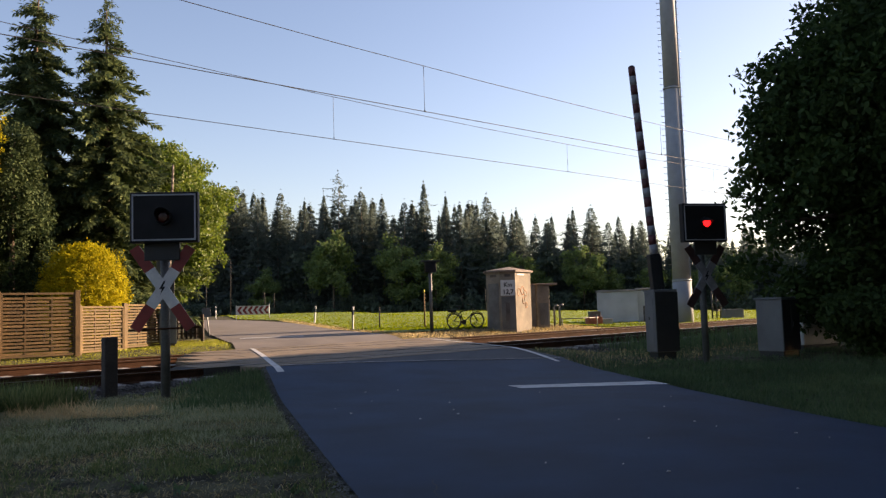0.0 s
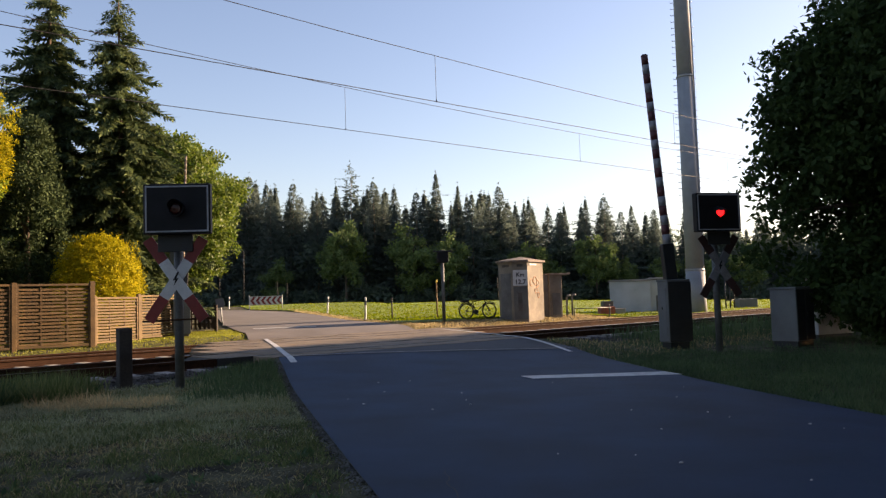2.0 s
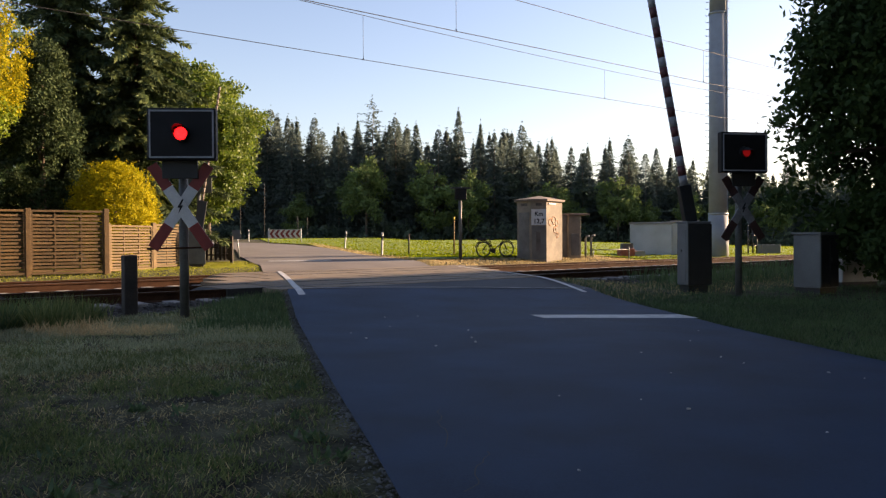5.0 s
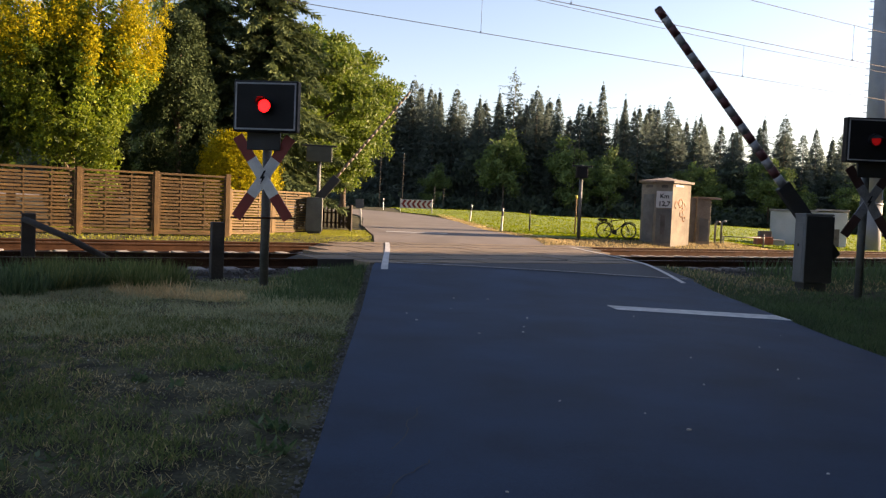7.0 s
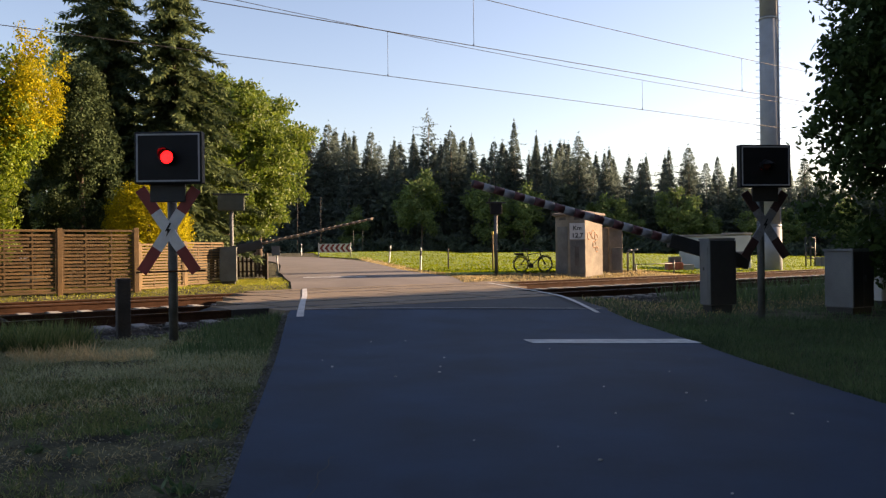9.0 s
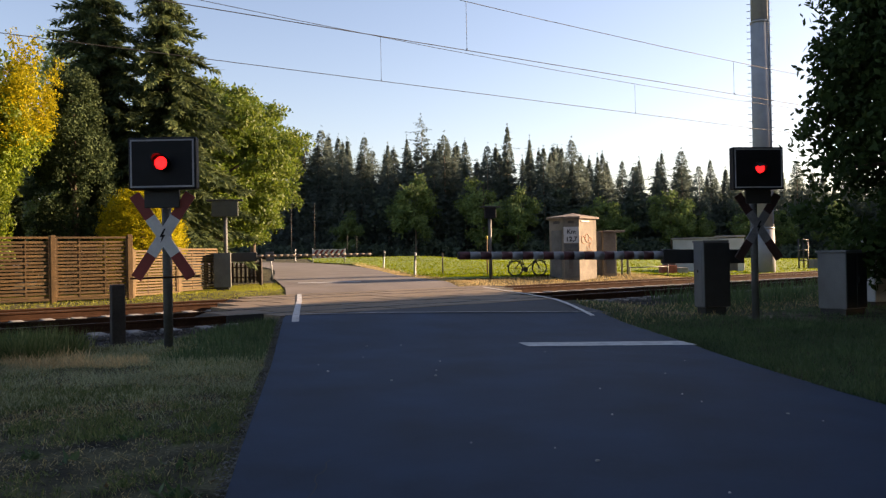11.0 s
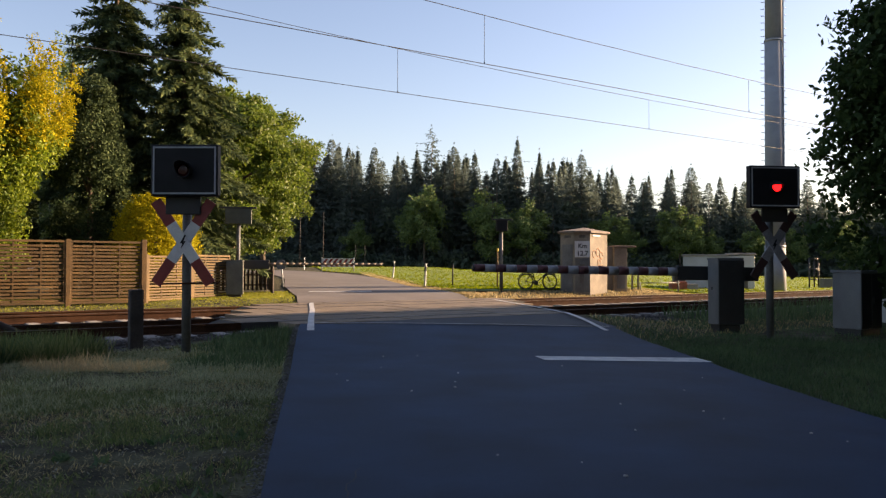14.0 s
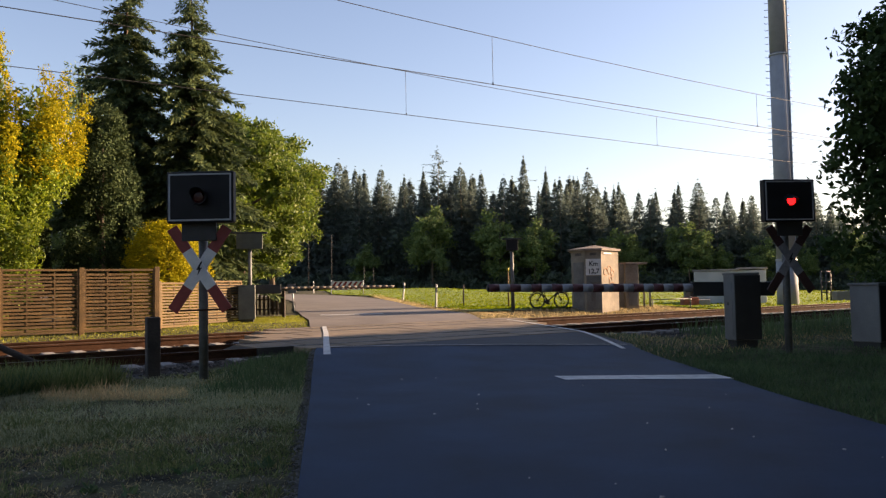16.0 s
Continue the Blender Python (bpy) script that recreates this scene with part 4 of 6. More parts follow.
def picket_run(a, b, n, group):
    m, ln = along(a, b)
    th = empty("picket_fence", m, "dark wooden picket fence before the trees", "fence", group)
    picket = bmesh.new()
    add_box(picket, -0.045, -0.012, 0.10, 0.045, 0.012, 0.86, bevel=0.004)
    for v in picket.verts:
        if v.co.z > 0.8:
            v.co.z += 0.05 * (1 - abs(v.co.x) / 0.045)
    pm = mesh_of("picket", picket, WOOD_DARK)
    for i in range(n):
        o = part("picket", pm, WOOD_DARK, th)
        o.location = (-ln / 2 + ln * (i + 0.5) / n, -0.03, 0)
    for z in (0.3, 0.68):
        part("rail", box(-ln / 2, -0.012, z - 0.03, ln / 2, 0.03, z + 0.03, bevel=0.005), WOOD_DARK, th)
    for x in (-ln / 2, ln / 2):
        part("post", box(x - 0.055, -0.05, -0.1, x + 0.055, 0.05, 1.0, bevel=0.012), WOOD_DARK, th)


c0, c1 = Vector((-12.3, 29.75, 0)), Vector((-10.05, 29.55, 0))
picket_run(c0, c1, 13, "picket fence runs")
picket_run(c1 + RA * 0.15, c1 + RA * 5.0 - RL * 0.6, 20, "picket fence runs")


# ---------------------------------------------------------------- road furniture
def delineator(x, y, lean=0.0, yaw=18):
    th = empty("delineator_post", pose(x, y, ground_z(x, y), 0, lean, yaw), "white roadside delineator post with black band", "delineator post", "delineator posts")
    bm = prism([(-0.05, 0.05), (0, -0.06), (0.05, 0.05)], -0.1, 1.0)
    for v in bm.verts:
        if v.co.z > 0.9:
            v.co.z += 0.04 * (v.co.y + 0.05) / 0.1
    po = part("post", bm, BACKLIT_WHITE, th)
    part("black_band", prism([(-0.052, 0.052), (0, -0.0625), (0.052, 0.052)], 0.68, 0.88), BLACK, po)
    part("reflector", box(-0.018, -0.068, 0.71, 0.018, -0.045, 0.85), EDGEGREY, po)


for x, y, l in ((-5.35, 36.6, 2), (-8.95, 47.1, 5), (-21.9, 71.0, 0)):
    delineator(x, y, l)
for x, y, h, m, lab in ((-4.25, 37.9, 0.98, POSTWOOD, "thin dark fence stake in the grass"), (-2.05, 36.4, 1.6, WOOD_PALE, "thin marker stake with yellow top beside the signal")):
    th = empty("stake", pose(x, y, ground_z(x, y)), lab, "stake", "stakes")
    part("pole", tube([(0, 0, -0.1), (0, 0, h)], 0.035, 8), m, th)
    if m is WOOD_PALE:
        part("cap", tube([(0, 0, h), (0, 0, h + 0.14)], 0.05, 8), YELLOW, th, "yellow cap")


def chevron_board(x, y, yaw):
    th = empty("chevron_board", pose(x, y, ground_z(x, y), 0, 0, yaw), "red and white chevron board at the bend", "chevron board")
    w, z0, z1 = 1.25, 0.38, 1.06
    pl = part("panel", box(-w, -0.012, z0, w, 0.012, z1, bevel=0.005), WHITE, th)
    h = (z1 - z0 - 0.08) / 2
    zc = (z0 + z1) / 2
    for k in range(6):
        x0 = -w + 0.08 + k * 0.40
        bm = bmesh.new()
        vs = [bm.verts.new((xx, -0.017, zz)) for xx, zz in ((x0 + 0.22, zc - h), (x0 + 0.42, zc - h), (x0 + 0.2, zc), (x0 + 0.42, zc + h), (x0 + 0.22, zc + h), (x0, zc))]
        bm.faces.new((vs[0], vs[1], vs[2], vs[5]))
        bm.faces.new((vs[5], vs[2], vs[3], vs[4]))
        part("chevron", bm, RED, pl, "red chevron pointing along the bend")
    for s in (-1, 1):
        part("post", tube([(s * w, 0.03, -0.2), (s * w, 0.03, 1.15)], 0.04, 8), GALV, th)


chevron_board(-16.4, 62.2, 12)
th = empty("small_sign", pose(-11.35, 34.6, ground_z(-11.35, 34.6), 0, -5, 20), "small pale sign plate leaning at the road edge", "road sign")
part("post", tube([(0, 0, -0.1), (0, 0, 1.1)], 0.03, 8), GALV, th)
part("plate", box(-0.2, -0.05, 0.78, 0.16, -0.032, 1.18, bevel=0.006), CABINET, th)


def bicycle():
    """A black trekking bicycle on its stand, along local +x."""
    a, b = Vector((-0.713, 34.13, 0)), Vector((0.275, 34.54, 0))
    d = b - a
    g = ground_z(-0.2, 34.3)
    th = empty("bicycle", Matrix.Translation((a.x, a.y, g)) @ Matrix.Rotation(math.atan2(d.y, d.x), 4, "Z"), "black trekking bicycle parked on its stand", "bicycle")
    wb, R = d.length, 0.345

    def torus(r, t, n=36, m=8):
        bm = bmesh.new()
        ring = []
        for i in range(n):
            u = 6.2832 * i / n
            ring.append([bm.verts.new(((r + t * math.cos(6.2832 * k / m)) * math.cos(u), t * math.sin(6.2832 * k / m), (r + t * math.cos(6.2832 * k / m)) * math.sin(u))) for k in range(m)])
        for i in range(n):
            for k in range(m):
                bm.faces.new((ring[i][k], ring[(i + 1) % n][k], ring[(i + 1) % n][(k + 1) % m], ring[i][(k + 1) % m]))
        return bm
    for x in (0, wb):
        w = new("wheel")
        w.parent = th
        w.location = (x, 0, R + 0.0)
        part("tyre", torus(R - 0.026, 0.026), RUBBER, w)
        part("rim", torus(R - 0.052, 0.011), DARKGREY, w)
        sp = bmesh.new()
        for i in range(18):
            u = 6.2832 * i / 18
            add_tube(sp, [(0.02 * math.cos(u + 0.6), 0.02 * (-1) ** i, 0.02 * math.sin(u + 0.6)), ((R - 0.06) * math.cos(u), 0, (R - 0.06) * math.sin(u))], 0.0016, 4, False)
        part("spokes", sp, GALV, w)
        part("hub", tube([(0, -0.05, 0), (0, 0.05, 0)], 0.028, 10), DARKGREY, w)
        fm = bmesh.new()
        pts = [((R + 0.03) * math.cos(t), 0, (R + 0.03) * math.sin(t)) for t in [radians(q) for q in (range(20, 185, 15) if x == 0 else range(40, 160, 15))]]
        add_tube(fm, pts, 0.018, 6)
        part("mudguard", fm, BLACK, w)
    fr = part("frame", bmesh.new(), BLACK, th)
    bm = bmesh.new()
    bb, seat, headt, headb = (0.44, 0, 0.29), (0.28, 0, 0.80), (0.86, 0, 0.82), (0.90, 0, 0.66)
    for p, q, r in ((bb, seat, 0.018), (bb, headb, 0.022), ((0.30, 0, 0.74), headt, 0.019), (headb, headt, 0.022), ((0, 0.05, R), bb, 0.011), ((0, -0.05, R), bb, 0.011),
                    ((0, 0.05, R), (0.29, 0.02, 0.72), 0.010), ((0, -0.05, R), (0.29, -0.02, 0.72), 0.010), (headb, (wb, 0.05, R), 0.014), (headb, (wb, -0.05, R), 0.014)):
        add_tube(bm, [p, q], r, 8)
    bm.to_mesh(fr.data)
    bm.free()
    fr.data.materials.append(BLACK) if not fr.data.materials else None
    part("seat_post", tube([seat, (0.25, 0, 0.93)], 0.014, 8), GALV, th)
    sm = bmesh.new()
    bmesh.ops.create_uvsphere(sm, u_segments=12, v_segments=8, radius=1)
    bmesh.ops.transform(sm, matrix=Matrix.Translation((0.23, 0, 0.96)) @ Matrix.Diagonal((0.14, 0.075, 0.035, 1)), verts=sm.verts)
    part("saddle", sm, RUBBER, th)
    part("handlebar", tube([(0.76, -0.30, 1.03), (0.83, -0.12, 1.04), (0.84, 0, 1.0), (0.83, 0.12, 1.04), (0.76, 0.30, 1.03)], 0.014, 8), DARKGREY, th)
    part("stem", tube([headt, (0.84, 0, 1.0)], 0.017, 8), DARKGREY, th)
    part("crank", tube([(0.44, -0.06, 0.29), (0.44, 0.06, 0.29)], 0.095, 16), DARKGREY, th)
    part("rack", box(-0.22, -0.06, 0.72, 0.22, 0.06, 0.745, bevel=0.006), DARKGREY, th, "rear carrier")
    part("rack_bag", box(-0.26, -0.09, 0.745, 0.10, 0.09, 0.82, bevel=0.02), RUBBER, th)
    for s in (-1, 1):
        part("pedal", box(0.52 if s > 0 else 0.30, s * 0.08, 0.18 if s > 0 else 0.38, 0.60 if s > 0 else 0.38, s * 0.17, 0.20 if s > 0 else 0.40), RUBBER, th)
    part("stand", tube([(0.30, 0.03, 0.28), (0.24, 0.16, 0.0)], 0.01, 6), GALV, th)
    part("head_lamp", tube([(0.93, 0, 0.86), (0.99, 0, 0.86)], 0.035, 10), DARKGREY, th)


bicycle()


# ---------------------------------------------------------------- trees and plants
def conifer_mesh(name, H, R, seed, whorls, per, sprays, size, material, bare=0.08, droop=0.25, power=0.85, sparse=0.0, full=1.0, ragged=0.62, slim=0.33, core=0):
    """Branches in whorls, each set with sprays of needles; a narrow uneven cone."""
    r = np.random.RandomState(seed)
    C, D, W = [], [], []
    zs = bare + (1 - bare) * np.linspace(0, 1, whorls) ** 0.92
    for zf in zs:
        n = per if zf < 0.85 else max(4, per // 2)
        gap = r.uniform(0.55, 1.25)
        for k in range(n):
            if r.rand() < sparse:
                continue
            az = 2 * np.pi * (k + r.rand()) / n
            L = R * min(1.0, full * (1 - zf)) ** power * r.uniform(ragged, 1.12) * gap + 0.05 * size
            z0 = zf * H + r.uniform(-0.3, 0.3) * H / whorls
            out = np.array([np.cos(az), np.sin(az), 0])
            m = max(2, int(sprays * (0.35 + 0.65 * L / R)))
            t = np.linspace(0.12, 1, m)
            drop = -droop * L * (1.4 * t - 0.9 * t ** 2.4)
            base = out[None] * (L * t)[:, None] + np.array([0, 0, 1])[None] * (z0 + drop)[:, None]
            side = np.array([-out[1], out[0], 0])
            for sgn in (-1, 1, 0):
                c = base + r.normal(0, 0.05 * size, base.shape)
                d = unit(out[None] * r.uniform(0.5, 1.0, (m, 1)) + side[None] * sgn * r.uniform(0.35, 0.9, (m, 1)) + np.array([0, 0, -1])[None] * r.uniform(0.0, 0.75, (m, 1)))
                ln = size * r.uniform(0.6, 1.15, (m, 1)) * (0.62 + 0.38 * (1 - t))[:, None] * (0.25 + 0.75 * min(1, 2.2 * (1 - zf)))
                w = unit(np.cross(d, r.normal(0, 1, (m, 3)) * 0.55 + np.array([0, 0, 1]))) * ln * slim
                C.append(c + d * ln * 0.5)
                D.append(d * ln * 0.5)
                W.append(w * 0.5 * 1.25)
    if core:
        # dense needles close to the trunk
        zf = bare + (1 - bare) * r.rand(core, 1) ** 1.35 * 0.97
        az = r.uniform(0, 6.2832, (core, 1))
        rr = R * np.minimum(1, full * (1 - zf)) ** power * np.sqrt(r.rand(core, 1)) * 0.42
        d = unit(np.concatenate([np.cos(az), np.sin(az), r.uniform(-1.1, 0.1, (core, 1))], 1))
        ln = size * r.uniform(0.6, 1.2, (core, 1)) * (0.45 + 0.55 * np.minimum(1, 1.6 * (1 - zf)))
        C.append(np.concatenate([rr * np.cos(az), rr * np.sin(az), zf * H - droop * rr * 0.6], 1))
        D.append(d * ln * 0.5)
        W.append(unit(np.cross(d, r.normal(0, 1, (core, 3)))) * ln * 0.22)
    return quads_mesh(name, np.concatenate(C), np.concatenate(D), np.concatenate(W), material)


def spruce_mesh(name, H, R, seed, whorls, per, material, power=0.85, low=0.08):
    """Separate drooping branches with upturned tips, hung with rows of needle twigs."""
    r = np.random.RandomState(seed)
    C, D, W = [], [], []
    up = np.array([0, 0, 1.0])
    for zf in low + (1 - low) * np.linspace(0, 1, whorls) ** 0.9:
        n = per if zf < 0.9 else 4
        for k in range(n):
            az = 2 * np.pi * (k + r.uniform(-0.4, 0.4)) / n + 40 * zf
            L = R * (1 - zf) ** power * (r.uniform(0.62, 1.0) if r.rand() < 0.7 else r.uniform(1.0, 1.28)) + 0.12
            z0 = zf * H + r.uniform(-0.5, 0.5) * H / whorls
            out = np.array([np.cos(az), np.sin(az), 0])
            side = np.array([-out[1], out[0], 0])
            sway = r.uniform(-0.18, 0.18) * L
            m = max(4, int(L / 0.055))
            t = np.linspace(0.06, 1, m)[:, None]
            dr = r.uniform(0.75, 1.25)
            base = out * L * t + side * sway * t ** 2 + up * (z0 + L * dr * (0.08 * t - 0.62 * t ** 2 + 0.24 * t ** 4))
            for sgn, hang in ((-1, 0.45), (1, 0.45), (-0.5, 1.2), (0.5, 1.2), (0, -0.1)):
                d = unit(out * r.uniform(0.35, 0.8, (m, 1)) + side * sgn * r.uniform(0.5, 1.1, (m, 1)) - up * hang * r.uniform(0.5, 1.3, (m, 1)))
                ln = (0.12 + 0.30 * min(1, L / 1.6) * (1 - 0.55 * t)) * r.uniform(0.7, 1.25, (m, 1))
                w = unit(np.cross(d, up + r.normal(0, 0.5, (m, 3)))) * ln * 0.15 + 0
                C.append(base + d * ln * 0.5 + r.normal(0, 0.03, (m, 3)))
                D.append(d * ln * 0.5)
                W.append(w)
    return quads_mesh(name, np.concatenate(C), np.concatenate(D), np.concatenate(W), material)


def crown_mesh(name, lobes, n, size, material, seed, fill=0.35, unruly=0.8):
    """Leaves in small tufts over the lobes (x, y, z, rx, ry, rz), with gaps between the tufts."""
    r = np.random.RandomState(seed)
    lob = np.array(lobes, float)
    vol = (lob[:, 3] * lob[:, 4] + lob[:, 3] * lob[:, 5] + lob[:, 4] * lob[:, 5])
    per_tuft = 9
    tufts = n // per_tuft
    pick = r.choice(len(lob), tufts, p=vol / vol.sum())
    u = unit(r.normal(0, 1, (tufts, 3)))
    rad = np.where(r.rand(tufts) < fill, r.uniform(0.35, 0.9, tufts), r.uniform(0.86, 1.10, tufts))
    L = lob[pick]
    tc = L[:, :3] + u * L[:, 3:] * rad[:, None]
    c = np.repeat(tc, per_tuft, 0) + r.normal(0, size * 1.15, (tufts * per_tuft, 3))
    un = np.repeat(u, per_tuft, 0)
    d = unit(r.normal(0, 1, c.shape) + un * 0.5 + np.array([0, 0, -0.25]))
    nrm = unit(un * 0.7 + r.normal(0, unruly, c.shape) + np.array([0, 0, 0.4]))
    w = unit(np.cross(d, nrm))
    ln = size * r.uniform(0.6, 1.2, (len(c), 1))
    return quads_mesh(name, c, d * ln, w * ln * r.uniform(0.42, 0.62, (len(c), 1)), material)


def trunk_bm(H, r0, limbs, seed, lean=0.0):
    """A tapered, slightly bent trunk with limbs to given places."""
    r = random.Random(seed)
    bm = bmesh.new()
    pts = [(lean * t * H * 0.1 + r.uniform(-0.03, 0.03) * H * 0.2 * t, r.uniform(-0.03, 0.03) * H * 0.2 * t, -0.2 + (H + 0.2) * t) for t in (0, 0.12, 0.3, 0.5, 0.75, 1)]
    add_tube(bm, pts, [r0 * 1.35, r0, r0 * 0.85, r0 * 0.65, r0 * 0.4, r0 * 0.12], 10)
    for x, y, z in limbs:
        k = min(0.9, max(0.25, (z - 0.25 * math.hypot(x, y)) / H - 0.08))
        s = Vector((pts[2][0], pts[2][1], k * H))
        e = Vector((x, y, z))
        mid = s.lerp(e, 0.5) + Vector((0, 0, 0.06 * (e - s).length))
        add_tube(bm, [s, mid, e], [r0 * 0.42, r0 * 0.26, r0 * 0.06], 7)
    return bm


def tree(name, x, y, H, label, crown_me, r0, limbs, seed, yaw=0.0, bark=BARK, group="", cat="tree"):
    th = empty(name, pose(x, y, ground_z(x, y) - 0.05, 0, 0, yaw), label, cat, group)
    part("trunk", trunk_bm(H * 0.93, r0, limbs, seed), bark, th)
    part("crown", crown_me, None, th)
    return th


def lobes_round(H, R, n, seed, z_lo=0.3, squash=0.9):
    """Lobes scattered through an egg-shaped crown."""
    r = np.random.RandomState(seed)
    out = []
    zc, zr = H * (z_lo + 1) / 2, H * (1 - z_lo) / 2
    for i in range(n):
        u = unit(r.normal(0, 1, 3)) * r.uniform(0.35, 0.72)
        s = r.uniform(0.26, 0.44)
        out.append((u[0] * R, u[1] * R, zc + u[2] * zr, R * s, R * s, min(R, zr) * s * squash))
    return out


def clumps(H, R, n, seed, z_lo):
    """Many flat leaf clumps over the outside of an egg-shaped crown."""
    r = np.random.RandomState(seed)
    out = []
    zc, zr = H * (z_lo + 1) / 2, H * (1 - z_lo) / 2
    for i in range(n):
        u = unit(r.normal(0, 1, 3)) * (r.uniform(0.66, 0.92) if i % 4 else r.uniform(0.2, 0.6))
        k = r.uniform(0.16, 0.27)
        out.append((u[0] * R, u[1] * R, zc + u[2] * zr, R * k * 1.15, R * k * 1.15, R * k * 0.62))
    return out


# garden behind the fence
tree("spruce", -15.8, 28.6, 14.2, "tall dark spruce in evening sun behind the fence", spruce_mesh("crown", 14.2, 3.9, 11, 30, 9, L_SPRUCE, 0.95), 0.20, (), 1, group="garden spruces")
tree("spruce", -13.35, 28.9, 13.4, "slim dark spruce beside a taller one", spruce_mesh("crown", 13.4, 3.9, 12, 27, 9, L_SPRUCE, 0.95, 0.16), 0.17, (), 2, group="garden spruces")
def thuja_lobes(H, R, seed):
    """Small upright lobes over a column that rounds in to its tip."""
    r = np.random.RandomState(seed)
    out = []
    for i in range(90):
        u = r.uniform(0.03, 0.97)
        rr = R * min(1, 0.72 + u) * (1 - u ** 3.2) ** 0.6 * r.uniform(0.62, 0.88)
        a = r.uniform(0, 6.2832)
        out.append((rr * math.cos(a), rr * math.sin(a), u * H, 0.26, 0.26, 0.50))
    return out


for x, y, H, R, k, lab in ((-14.95, 25.5, 7.4, 1.35, 3, "dark columnar thuja behind the fence"), (-17.9, 24.6, 5.4, 1.4, 4, "broad dark thuja behind the fence")):
    tl = thuja_lobes(H, R, 13 + k)
    tree("thuja", x, y, H, lab, crown_mesh("crown", tl, 30000, 0.062, L_THUJA, 16 + k, 0.25, 0.6), 0.12, [g[:3] for g in tl[::9]], k, group="garden thujas")



def golden_shoots():
    """Upright plumes fanning out from the trunk: lobes along each, slimmer towards the tip."""
    r = np.random.RandomState(3)
    outer, inner = [], []
    tips = [(0.7, -0.6, 8.6), (2.65, -0.4, 7.2), (-0.6, 0.5, 8.2), (1.6, 0.6, 7.7)]
    for i in range(30):
        a, k = 2.4 * i, r.uniform(0.5, 1.0)
        rr = 3.0 * k
        tips.append((rr * math.cos(a), 0.85 * rr * math.sin(a), r.uniform(3.0, 7.8) if k > 0.75 else r.uniform(5.5, 8.0)))
    for x, y, z in tips:
        b = max(1.4, z - r.uniform(2.0, 3.0))
        for u in np.linspace(0, 1, 7):
            e = u ** 0.6
            w = 0.50 * (1 - 0.75 * u) + 0.08
            (outer if u > 0.3 else inner).append((x * (0.62 + 0.38 * e) + r.uniform(-0.12, 0.12), y * (0.62 + 0.38 * e) + r.uniform(-0.12, 0.12), b + (z - b) * u, w, w, 0.42))
    return outer, inner


go, gi = golden_shoots()
gold = tree("golden_tree", -16.7, 22.3, 7.2, "yellow-green ornamental tree with golden upright shoots", crown_mesh("crown", [g for g in go if g[2] > 4.6], 52000, 0.046, L_GOLDGREEN, 21, 0.3), 0.12, [g[:3] for g in gi[::3]], 5)
part("lower_foliage", crown_mesh("lower_foliage", [g for g in go if g[2] <= 5.0] + gi, 42000, 0.054, L_LIME, 26, 0.4), None, gold, "lime green lower leaves")
part("inner_foliage", crown_mesh("inner_foliage", [(x * 0.66, y * 0.66, z - 0.5, 0.6, 0.6, 0.7) for x, y, z, a, b, c in go[::2] + gi], 14000, 0.10, L_GREEN, 25, 0.5), None, gold, "dark green inner foliage")
lb = lobes_round(6.6, 2.6, 16, 31, 0.12)
tree("shrub_tree", -19.4, 21.6, 6.6, "leafy green garden tree behind the fence", crown_mesh("crown", lb, 12000, 0.11, L_GREEN, 22), 0.13, [g[:3] for g in lb[::3]], 6)
lb = lobes_round(7.5, 2.8, 16, 33, 0.12)
tree("shrub_tree", -23.0, 20.5, 7.5, "leafy garden tree behind the plank fence", crown_mesh("crown", lb, 11000, 0.12, L_GREEN, 23), 0.13, [g[:3] for g in lb[::3]], 7)


hl = [(0, 0, 1.66, 1.24, 1.22, 1.66)] * 5 + [(0.30 * math.cos(a), 0.30 * math.sin(a), 1.66 + dz, 1.08, 1.05, 1.45) for a in (0.3, 1.8, 3.4, 5.0) for dz in (-0.35, 0.2)]
tree("golden_bush", -12.4, 25.1, 3.0, "clipped round golden bush behind the low fence", crown_mesh("crown", hl, 52000, 0.040, L_GOLD, 24, 0.04, 0.3), 0.08, [h[:3] for h in hl[::4]], 8, cat="bush")
for i, (x, y, H, R, n, mt, lab) in enumerate(((-17.9, 44.0, 11.1, 4.2, 76000, L_GREEN, "broad sunlit deciduous tree beside the road"), (-21.0, 58.0, 13.0, 4.6, 30000, L_GREEN, "sunlit deciduous tree at the bend"),
                                             (-14.6, 36.6, 8.8, 2.9, 44000, L_GREEN, "young sunlit deciduous tree behind the picket fence"), (-25.0, 40.0, 13.0, 4.2, 20000, L_WOOD, "tall deciduous tree behind the spruces"),
                                             (-31.0, 36.0, 12.0, 4.0, 12000, L_WOOD, "tall deciduous tree behind the garden"), (-19.5, 33.0, 8.5, 3.0, 12000, L_WOOD, "deciduous tree behind the garden"))):
    lb = clumps(H, R, 64, 40 + i, 0.12)
    tree("deciduous_tree", x, y, H, lab, crown_mesh("crown", lb, n, 0.13 if y > 40 else 0.10, mt, 60 + i), 0.2, [g[:3] for g in lb[::3]], 20 + i, group="roadside trees")

